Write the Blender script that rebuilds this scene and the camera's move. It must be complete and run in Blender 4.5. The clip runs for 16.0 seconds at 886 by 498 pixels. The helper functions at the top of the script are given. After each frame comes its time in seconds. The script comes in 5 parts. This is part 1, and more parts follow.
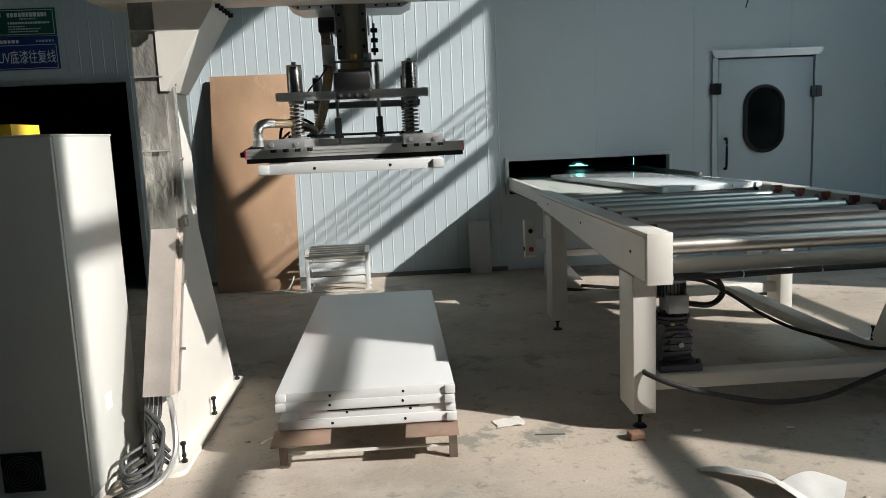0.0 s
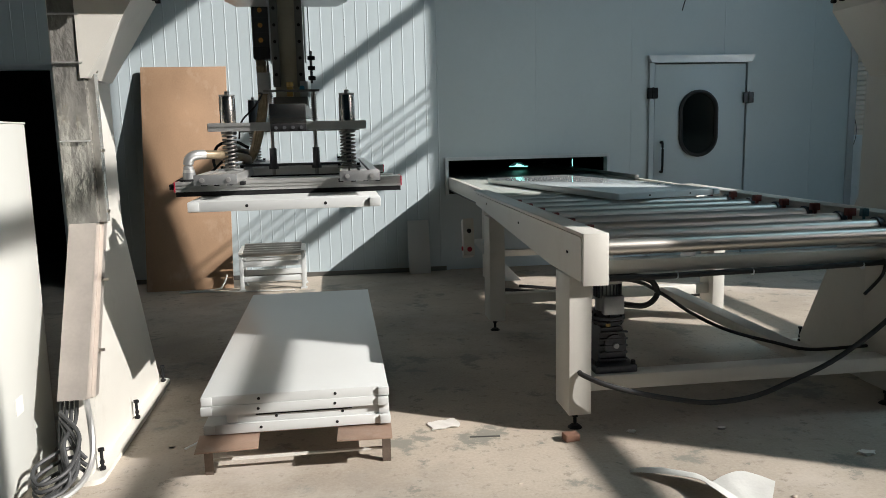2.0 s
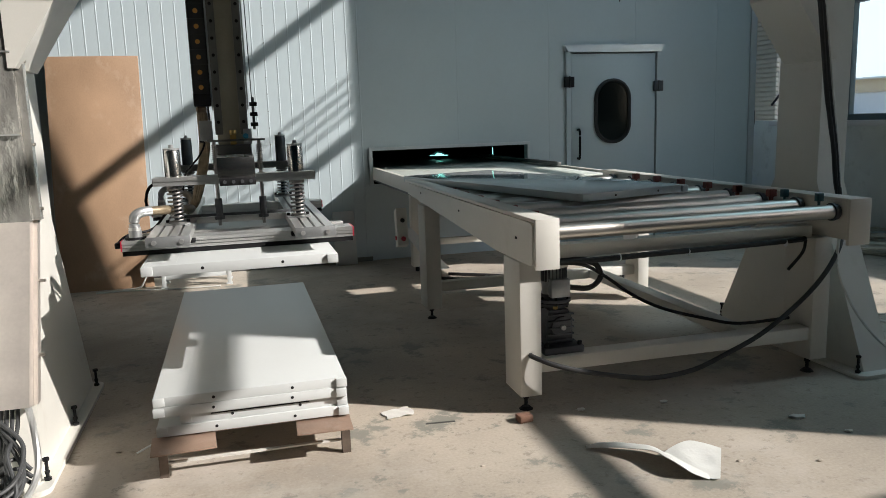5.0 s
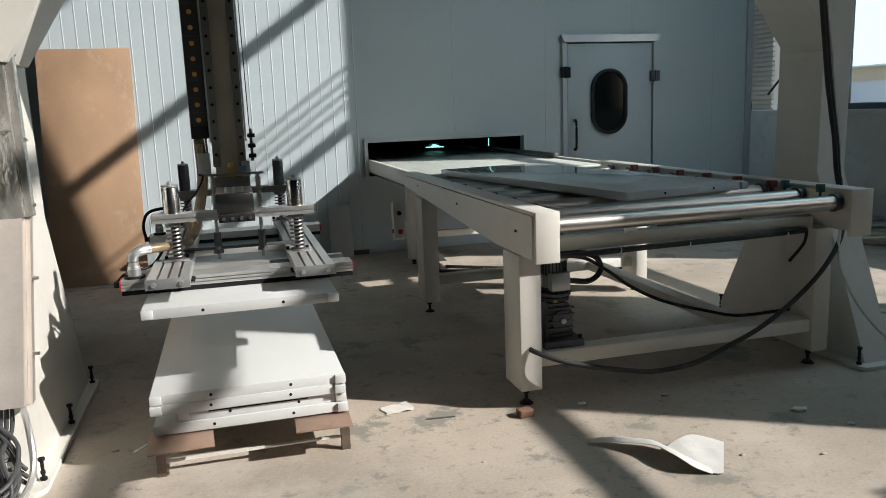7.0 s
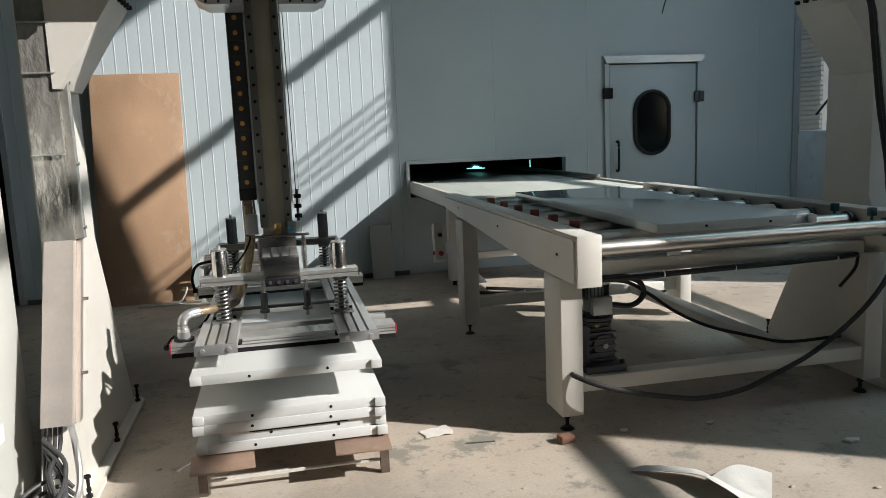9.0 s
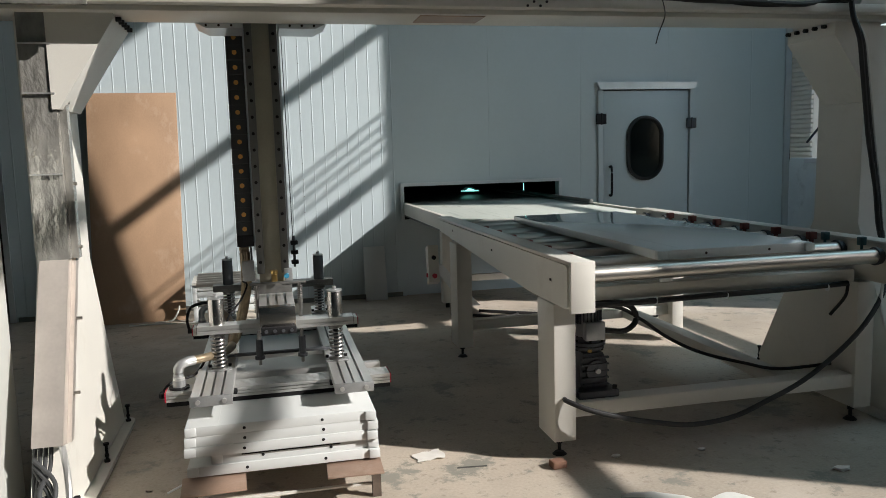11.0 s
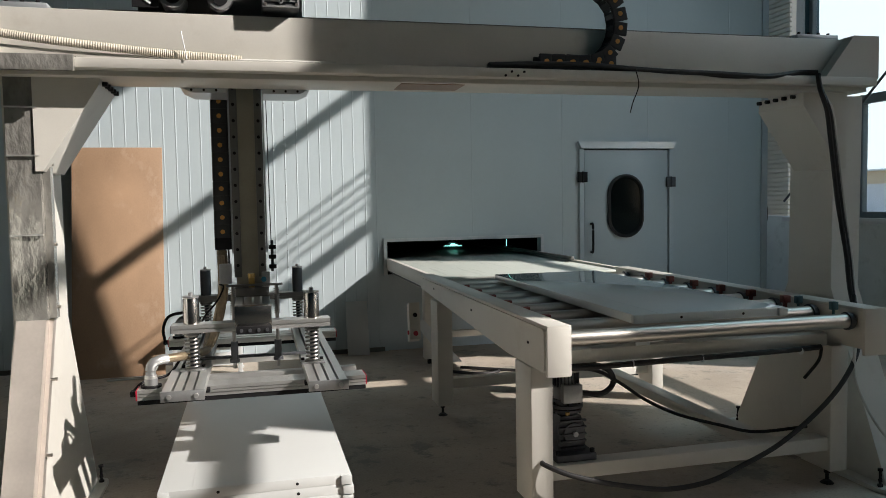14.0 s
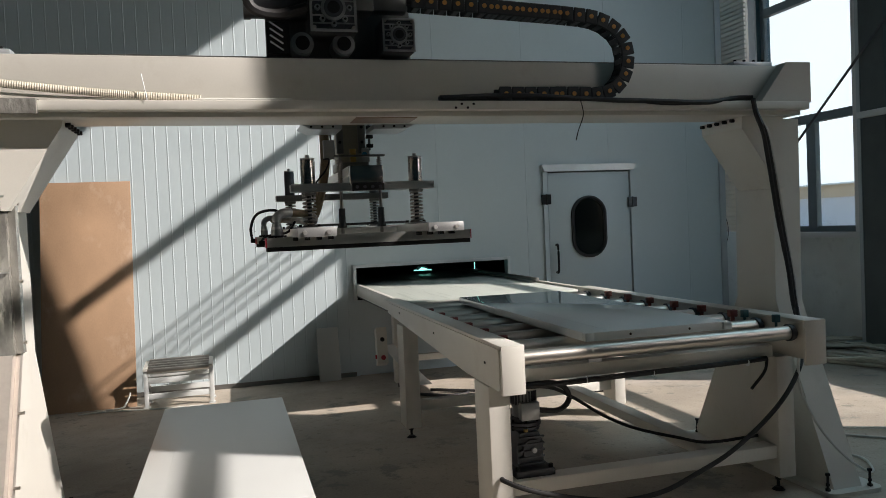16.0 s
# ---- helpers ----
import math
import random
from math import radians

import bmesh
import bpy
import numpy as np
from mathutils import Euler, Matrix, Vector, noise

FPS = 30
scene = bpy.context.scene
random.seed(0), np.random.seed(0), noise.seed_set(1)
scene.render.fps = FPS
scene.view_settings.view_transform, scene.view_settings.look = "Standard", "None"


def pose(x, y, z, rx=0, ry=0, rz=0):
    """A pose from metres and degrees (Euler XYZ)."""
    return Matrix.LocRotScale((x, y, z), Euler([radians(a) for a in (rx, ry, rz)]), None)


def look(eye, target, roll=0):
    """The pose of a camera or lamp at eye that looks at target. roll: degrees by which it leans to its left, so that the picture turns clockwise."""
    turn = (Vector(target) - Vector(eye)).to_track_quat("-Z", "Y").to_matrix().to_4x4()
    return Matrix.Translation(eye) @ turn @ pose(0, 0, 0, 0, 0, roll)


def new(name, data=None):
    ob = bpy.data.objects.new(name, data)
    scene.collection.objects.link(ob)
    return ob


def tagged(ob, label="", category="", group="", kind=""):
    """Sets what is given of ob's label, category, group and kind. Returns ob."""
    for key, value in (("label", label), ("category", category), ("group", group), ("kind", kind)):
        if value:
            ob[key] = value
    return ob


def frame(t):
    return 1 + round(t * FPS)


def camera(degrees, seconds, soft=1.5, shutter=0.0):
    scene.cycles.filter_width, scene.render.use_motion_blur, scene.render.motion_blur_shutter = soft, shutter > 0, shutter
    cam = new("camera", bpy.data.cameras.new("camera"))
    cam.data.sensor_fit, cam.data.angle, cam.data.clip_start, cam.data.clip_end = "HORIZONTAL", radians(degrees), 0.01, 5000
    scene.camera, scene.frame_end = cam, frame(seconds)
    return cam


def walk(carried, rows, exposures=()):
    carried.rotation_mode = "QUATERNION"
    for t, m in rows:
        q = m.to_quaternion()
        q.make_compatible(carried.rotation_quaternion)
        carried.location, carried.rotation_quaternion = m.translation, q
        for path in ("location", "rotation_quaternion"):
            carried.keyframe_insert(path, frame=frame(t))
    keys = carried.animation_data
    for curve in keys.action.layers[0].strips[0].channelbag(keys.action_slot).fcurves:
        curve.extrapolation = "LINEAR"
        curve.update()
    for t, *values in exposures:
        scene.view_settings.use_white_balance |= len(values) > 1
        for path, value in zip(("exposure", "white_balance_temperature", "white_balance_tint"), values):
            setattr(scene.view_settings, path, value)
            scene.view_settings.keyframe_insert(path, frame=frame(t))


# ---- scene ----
cam = camera(59.9, 16.0, soft=0.7)
PATH = [
    (0, (2.391, 0.578, 1.422), (2.504, 2.552, 1.127), -2.5),
    (0.5, (2.385, 0.582, 1.417), (2.483, 2.558, 1.126), -2.1),
    (1, (2.39, 0.589, 1.408), (2.487, 2.566, 1.12), -1.9),
    (1.5, (2.406, 0.594, 1.406), (2.551, 2.567, 1.113), -1.7),
    (2, (2.422, 0.648, 1.405), (2.687, 2.607, 1.105), -1.3),
    (2.5, (2.411, 0.691, 1.398), (2.726, 2.643, 1.095), -1.1),
    (3, (2.328, 0.73, 1.405), (2.755, 2.66, 1.096), -1.0),
    (3.5, (2.239, 0.742, 1.411), (2.76, 2.647, 1.093), -1.3),
    (6, (2.212, 0.627, 1.406), (2.705, 2.534, 1.059), -2.2),
    (6.5, (2.226, 0.662, 1.405), (2.734, 2.563, 1.048), -2.4),
    (7, (2.207, 0.713, 1.416), (2.721, 2.613, 1.06), -2.2),
    (7.5, (2.189, 0.744, 1.416), (2.673, 2.654, 1.074), -2.3),
    (8, (2.2, 0.73, 1.421), (2.644, 2.651, 1.087), -2.5),
    (8.5, (2.213, 0.721, 1.427), (2.63, 2.65, 1.102), -2.5),
    (9, (2.21, 0.717, 1.43), (2.625, 2.65, 1.129), -2.4),
    (9.2, (2.199, 0.713, 1.439), (2.628, 2.644, 1.14), -2.1),
    (11.3, (2.194, 0.695, 1.452), (2.632, 2.633, 1.221), -1.4),
    (11.5, (2.193, 0.689, 1.457), (2.631, 2.628, 1.239), -1.2),
    (12, (2.198, 0.677, 1.475), (2.641, 2.618, 1.283), -0.8),
    (12.5, (2.206, 0.665, 1.488), (2.65, 2.608, 1.32), -0.8),
    (13, (2.204, 0.658, 1.502), (2.651, 2.602, 1.365), -0.8),
    (13.5, (2.219, 0.653, 1.506), (2.678, 2.596, 1.379), -1.0),
    (14, (2.222, 0.66, 1.51), (2.701, 2.598, 1.389), -1.0),
    (14.5, (2.236, 0.637, 1.518), (2.747, 2.568, 1.403), -1.1),
    (15, (2.261, 0.595, 1.528), (2.795, 2.52, 1.429), -1.5),
    (15.5, (2.283, 0.556, 1.531), (2.819, 2.481, 1.445), -2.0),
    (16, (2.283, 0.498, 1.527), (2.821, 2.424, 1.464), -2.5),
]
walk(cam, [(t, look(eye, target, roll)) for t, eye, target, roll in PATH],
     exposures=[(0, 0.61, 6010, 10), (9, 0.60, 6020, 10), (12, 0.55, 6060, 10), (16, 0.58, 6260, 13)])


# ---- light ----
SUN_WAY = Vector((-1.0, 0.58, -0.73))
world = bpy.data.worlds.new("world")
scene.world = world
world.use_nodes = True
wn = world.node_tree.nodes
sky = wn.new("ShaderNodeTexSky")
sky.sky_type = "NISHITA"
sky.sun_disc = False
sky.dust_density = 1.6
sky.sun_elevation = math.atan2(0.73, math.hypot(1.0, 0.58))
sky.sun_rotation = math.atan2(1.0, -0.58)
wn["Background"].inputs["Strength"].default_value = 0.15
world.node_tree.links.new(sky.outputs[0], wn["Background"].inputs["Color"])
sun = new("sun", bpy.data.lights.new("sun", "SUN"))
sun.data.energy, sun.data.angle, sun.data.color = 4.6, radians(0.45), (1.0, 0.905, 0.80)
sun.matrix_world = look(-SUN_WAY * 30, (0, 0, 0))


def fill_lamp(name, eye, target, wide, high, watts, tone=(0.56, 0.87, 0.94)):
    lamp = new(name, bpy.data.lights.new(name, "AREA"))
    lamp.data.shape, lamp.data.size, lamp.data.size_y = "RECTANGLE", wide, high
    lamp.data.energy, lamp.data.color = watts, tone
    lamp.matrix_world = look(eye, target)
    return lamp


# area lamps added in the unseen bays, sky-tinted fill for the shaded parts
fill_lamp("bay_fill_lamp", (8.90, -0.07, 4.8), (5.0, 8.4, 2.0), 1.6, 6.0, 1.5)
fill_lamp("bay_fill_lamp", (8.90, 3.98, 4.6), (5.6, 4.2, 0.0), 1.4, 5.8, 42)


# ---- materials ----
def material(name, colour, rough=0.5, metal=0.0, vary=0.12, scale=6.0, fine=90.0, bump=0.05, stain_or_reflection=None, blotch_amount=0.0,
             blotch_scale=2.5, coat=0.0, per_object=0.0, stretch=(1, 1, 1), depth=0.004):
    """A surface with broad and fine variation of tone, stains or painted reflections and a fine relief, in metres."""
    m = bpy.data.materials.new(name)
    m.use_nodes = True
    nt = m.node_tree
    n, l = nt.nodes, nt.links
    b = n["Principled BSDF"]
    co = n.new("ShaderNodeTexCoord")
    mp = n.new("ShaderNodeMapping")
    mp.inputs["Scale"].default_value = stretch
    l.new(co.outputs["Object"], mp.inputs["Vector"])
    big = n.new("ShaderNodeTexNoise")
    big.inputs["Scale"].default_value, big.inputs["Detail"].default_value = scale, 5
    small = n.new("ShaderNodeTexNoise")
    small.inputs["Scale"].default_value, small.inputs["Detail"].default_value = fine, 3
    for t in (big, small):
        l.new(mp.outputs[0], t.inputs["Vector"])
    mix = n.new("ShaderNodeMath")
    mix.operation = "MULTIPLY_ADD"
    mix.inputs[1].default_value = 0.35
    l.new(small.outputs["Fac"], mix.inputs[0])
    l.new(big.outputs["Fac"], mix.inputs[2])
    ramp = n.new("ShaderNodeValToRGB")
    ramp.color_ramp.elements[0].position, ramp.color_ramp.elements[1].position = 0.45, 0.9
    lo = [c * (1 - vary) for c in colour]
    hi = [min(1, c * (1 + vary * 0.6)) for c in colour]
    ramp.color_ramp.elements[0].color, ramp.color_ramp.elements[1].color = (*lo, 1), (*hi, 1)
    l.new(mix.outputs[0], ramp.inputs[0])
    out = ramp.outputs[0]
    if stain_or_reflection:
        s = n.new("ShaderNodeTexNoise")
        s.inputs["Scale"].default_value, s.inputs["Detail"].default_value, s.inputs["Roughness"].default_value = blotch_scale, 8, 0.7
        l.new(mp.outputs[0], s.inputs["Vector"])
        sr = n.new("ShaderNodeValToRGB")
        sr.color_ramp.elements[0].position, sr.color_ramp.elements[1].position = 0.55, 0.72
        sr.color_ramp.elements[1].color = (blotch_amount, blotch_amount, blotch_amount, 1)
        sr.color_ramp.elements[0].color = (0, 0, 0, 1)
        l.new(s.outputs["Fac"], sr.inputs[0])
        mx = n.new("ShaderNodeMix")
        mx.data_type = "RGBA"
        l.new(sr.outputs[0], mx.inputs["Factor"])
        l.new(out, mx.inputs["A"])
        mx.inputs["B"].default_value = (*stain_or_reflection, 1)
        out = mx.outputs["Result"]
    if per_object:
        info = n.new("ShaderNodeObjectInfo")
        hv = n.new("ShaderNodeHueSaturation")
        mr = n.new("ShaderNodeMapRange")
        mr.inputs["To Min"].default_value, mr.inputs["To Max"].default_value = 1 - per_object, 1 + per_object
        l.new(info.outputs["Random"], mr.inputs["Value"])
        l.new(mr.outputs[0], hv.inputs["Value"])
        l.new(out, hv.inputs["Color"])
        out = hv.outputs[0]
    l.new(out, b.inputs["Base Color"])
    rr = n.new("ShaderNodeMapRange")
    rr.inputs["To Min"].default_value, rr.inputs["To Max"].default_value = max(0.03, rough * 0.8), min(1, rough * 1.2)
    l.new(big.outputs["Fac"], rr.inputs["Value"])
    l.new(rr.outputs[0], b.inputs["Roughness"])
    b.inputs["Metallic"].default_value = metal
    b.inputs["Coat Weight"].default_value = coat
    if bump:
        bp = n.new("ShaderNodeBump")
        bp.inputs["Strength"].default_value, bp.inputs["Distance"].default_value = bump, depth
        l.new(mix.outputs[0], bp.inputs["Height"])
        l.new(bp.outputs[0], b.inputs["Normal"])
    return m


def glowing(name, colour, strength):
    m = bpy.data.materials.new(name)
    m.use_nodes = True
    b = m.node_tree.nodes["Principled BSDF"]
    b.inputs["Base Color"].default_value = (*colour, 1)
    b.inputs["Emission Color"].default_value, b.inputs["Emission Strength"].default_value = (*colour, 1), strength
    return m


CREAM = material("cream_paint", (0.65, 0.635, 0.58), 0.38, vary=0.05, scale=3, fine=140, bump=0.04, stain_or_reflection=(0.42, 0.38, 0.31), blotch_amount=0.25, blotch_scale=5)
CABINET = material("cabinet_paint", (0.57, 0.58, 0.545), 0.42, vary=0.04, scale=2, fine=220, bump=0.06)
PANEL = material("door_paint", (0.60, 0.62, 0.61), 0.33, vary=0.025, scale=3, fine=60, bump=0.02)
GLOSS = material("glossy_door_paint", (0.70, 0.76, 0.77), 0.07, vary=0.025, scale=3, fine=60, bump=0.01)
WALLM = material("wall_panel", (0.50, 0.575, 0.60), 0.38, vary=0.04, scale=1.2, fine=30, bump=0.03, stain_or_reflection=(0.56, 0.59, 0.60), blotch_amount=0.2, blotch_scale=1.4)
TRIM = material("aluminium_trim", (0.58, 0.62, 0.64), 0.35, 0.6, vary=0.06, scale=8)
HALLW = material("hall_plaster", (0.82, 0.87, 0.85), 0.8, vary=0.1, scale=2, bump=0.2, stain_or_reflection=(0.42, 0.45, 0.43), blotch_amount=0.5, blotch_scale=3)
# dark teal, set to dim and tint the light bounced in the hall
HALLD = material("bounce_tint_cladding", (0.05, 0.115, 0.145), 0.7, vary=0.1, scale=1.5)
BOARD = material("fibreboard", (0.37, 0.24, 0.145), 0.62, vary=0.22, scale=2.2, fine=120, bump=0.06, stain_or_reflection=(0.50, 0.38, 0.28), blotch_amount=0.6, blotch_scale=4.0, stretch=(1, 1, 0.6))
STEEL = material("roller_steel", (0.54, 0.51, 0.465), 0.36, 1.0, vary=0.10, scale=6, fine=90, bump=0.012, stain_or_reflection=(0.40, 0.36, 0.31), blotch_amount=0.3, blotch_scale=3, stretch=(0.25, 3, 3))
# dark blotches in this colour stand in for reflections of the dark hall
CHROME = material("stainless_painted_reflections", (0.46, 0.45, 0.41), 0.18, 0.55, vary=0.35, scale=11, fine=26, bump=0.25, stretch=(1.5, 1, 0.8), depth=0.06, stain_or_reflection=(0.12, 0.115, 0.10), blotch_amount=0.7, blotch_scale=9)
BLANK = material("turned_steel", (0.60, 0.58, 0.55), 0.24, 1.0, vary=0.06, scale=5, fine=160, bump=0.02)
WIRE = material("spring_steel", (0.34, 0.33, 0.31), 0.34, 1.0, vary=0.15, scale=20, bump=0.02)
BRUSHED = material("brushed_stainless", (0.58, 0.53, 0.48), 0.42, 0.6, vary=0.12, scale=7, fine=70, bump=0.08)
ALU = material("aluminium_profile", (0.66, 0.66, 0.64), 0.36, 0.75, vary=0.07, scale=9, fine=120, bump=0.03, stretch=(1, 1, 1))
# dark metal parts, and a shaded copy of the aluminium
DARKALU = material("dark_metal_and_shaded_alu", (0.19, 0.19, 0.18), 0.45, 0.7, vary=0.12, scale=12)
GUN = material("cast_gunmetal", (0.085, 0.09, 0.098), 0.5, 0.5, vary=0.2, scale=14, bump=0.15)
LIGHTCAST = material("cast_aluminium", (0.42, 0.43, 0.43), 0.45, 0.7, vary=0.15, scale=14, bump=0.15)
BLACK = material("black_plastic", (0.014, 0.014, 0.015), 0.6, vary=0.2, scale=20)
BLACK.node_tree.nodes["Principled BSDF"].inputs["Specular IOR Level"].default_value = 0.2
CHAIN = material("dark_chain_plastic", (0.024, 0.027, 0.029), 0.55, vary=0.2, scale=25)
RUBBER = material("black_rubber", (0.017, 0.017, 0.018), 0.6, vary=0.25, scale=25, stain_or_reflection=(0.14, 0.13, 0.12), blotch_amount=0.2, blotch_scale=9)
GREYCABLE = material("grey_cable", (0.05, 0.052, 0.053), 0.5, vary=0.2, scale=20)
WHITECABLE = material("white_cable", (0.62, 0.62, 0.58), 0.5, vary=0.1, scale=20)
DUSTY = material("dusty_conduit", (0.56, 0.52, 0.42), 0.6, vary=0.2, scale=9, stain_or_reflection=(0.40, 0.35, 0.27), blotch_amount=0.5, blotch_scale=12)
RED = material("red_plastic", (0.42, 0.025, 0.05), 0.4, vary=0.1)
REDWOOD = material("red_rubber_block", (0.22, 0.055, 0.04), 0.6, vary=0.25, scale=30)
GREENBLK = material("green_block", (0.03, 0.10, 0.12), 0.5, vary=0.2)
ORANGE = material("orange_plug", (0.55, 0.27, 0.06), 0.5, vary=0.1)
YELLOW = material("yellow_plastic", (0.75, 0.52, 0.03), 0.45, vary=0.08)
BROWNSTEEL = material("rusty_sheet", (0.33, 0.225, 0.165), 0.42, 0.25, vary=0.2, scale=7, stain_or_reflection=(0.44, 0.36, 0.30), blotch_amount=0.5, blotch_scale=6)
DARKSTEEL = material("dark_angle_iron", (0.16, 0.125, 0.10), 0.55, 0.5, vary=0.3, scale=12, bump=0.15)
HOSE = material("braided_hose", (0.24, 0.19, 0.12), 0.42, 0.4, vary=0.3, scale=40, fine=240, bump=0.2)
BRASS = material("brass", (0.55, 0.38, 0.14), 0.3, 0.9, vary=0.1)
BLUE = material("blue_plate", (0.015, 0.04, 0.17), 0.45, vary=0.06)
GREEN = material("green_plate", (0.012, 0.085, 0.055), 0.45, vary=0.06)
WHITE = material("white_print", (0.75, 0.77, 0.78), 0.5, vary=0.03)
PAPER = material("paper", (0.72, 0.70, 0.65), 0.8, vary=0.06, scale=20)
FOAM = material("white_foam_film", (0.76, 0.76, 0.72), 0.6, vary=0.08, scale=14, fine=90, bump=0.6)
FOAM.node_tree.nodes["Principled BSDF"].inputs["Transmission Weight"].default_value = 0.2
BRICK = material("broken_brick", (0.22, 0.12, 0.08), 0.9, vary=0.25, scale=30, bump=0.4)
BELT = material("conveyor_belt", (0.50, 0.535, 0.49), 0.42, vary=0.05, scale=2, fine=40, bump=0.02, stain_or_reflection=(0.25, 0.29, 0.26), blotch_amount=0.75, blotch_scale=4, stretch=(4, 0.22, 1))
BEIGE = material("beige_shutter", (0.80, 0.75, 0.64), 0.55, vary=0.06, scale=4)
FRAMEG = material("window_frame_paint", (0.17, 0.21, 0.225), 0.45, 0.3, vary=0.08)
COLUMN = material("dark_steel_column", (0.10, 0.115, 0.12), 0.5, 0.2, vary=0.15, scale=5)
# near-black stands in for the shade inside the booth
INKBLACK = material("unlit_room_black", (0.012, 0.016, 0.02), 0.8, vary=0.2)
OUTWALL = material("outside_render", (0.78, 0.77, 0.73), 0.8, vary=0.05, scale=1)
OUTBAND = material("outside_cream_band", (0.70, 0.56, 0.36), 0.8, vary=0.06, scale=1)
GROUND = material("outside_ground", (0.30, 0.27, 0.22), 0.9, vary=0.2, scale=0.7, bump=0.3)
LAMP = glowing("curing_lamp", (0.35, 1.0, 0.85), 1.3)


def glass_material(name, tint, rough=0.02):
    m = bpy.data.materials.new(name)
    m.use_nodes = True
    b = m.node_tree.nodes["Principled BSDF"]
    b.inputs["Base Color"].default_value = (*tint, 1)
    b.inputs["Roughness"].default_value = rough
    b.inputs["Transmission Weight"].default_value = 1.0
    b.inputs["IOR"].default_value = 1.45
    return m


GLASS = glass_material("window_glass", (0.93, 0.97, 0.97))
DARKGLASS = material("dark_glass", (0.004, 0.006, 0.006), 0.10, vary=0.1)


def floor_material():
    m = material("bare_concrete", (0.43, 0.375, 0.305), 0.72, vary=0.3, scale=1.1, fine=75, bump=0.3,
                 stain_or_reflection=(0.32, 0.29, 0.245), blotch_amount=0.75, blotch_scale=1.3)
    nt = m.node_tree
    n, l = nt.nodes, nt.links
    b = n["Principled BSDF"]
    src = b.inputs["Base Color"].links[0].from_socket
    co = n.new("ShaderNodeTexCoord")
    # greenish spalled blotches and pale dust
    for scale, lo, hi, colour, detail in ((2.4, 0.56, 0.61, (0.20, 0.205, 0.175), 15), (0.8, 0.50, 0.75, (0.54, 0.50, 0.45), 6), (17.0, 0.56, 0.66, (0.27, 0.235, 0.19), 8), (45.0, 0.60, 0.80, (0.54, 0.50, 0.44), 5), (5.5, 0.60, 0.64, (0.22, 0.215, 0.18), 15)):
        t = n.new("ShaderNodeTexNoise")
        t.inputs["Scale"].default_value, t.inputs["Detail"].default_value, t.inputs["Roughness"].default_value = scale, detail, 0.72
        l.new(co.outputs["Object"], t.inputs["Vector"])
        r = n.new("ShaderNodeValToRGB")
        r.color_ramp.elements[0].position, r.color_ramp.elements[1].position = lo, hi
        r.color_ramp.elements[0].color, r.color_ramp.elements[1].color = (0, 0, 0, 1), (0.8, 0.8, 0.8, 1)
        l.new(t.outputs["Fac"], r.inputs[0])
        x = n.new("ShaderNodeMix")
        x.data_type = "RGBA"
        l.new(r.outputs[0], x.inputs["Factor"])
        l.new(src, x.inputs["A"])
        x.inputs["B"].default_value = (*colour, 1)
        src = x.outputs["Result"]
    l.new(src, b.inputs["Base Color"])
    return m


FLOOR = floor_material()


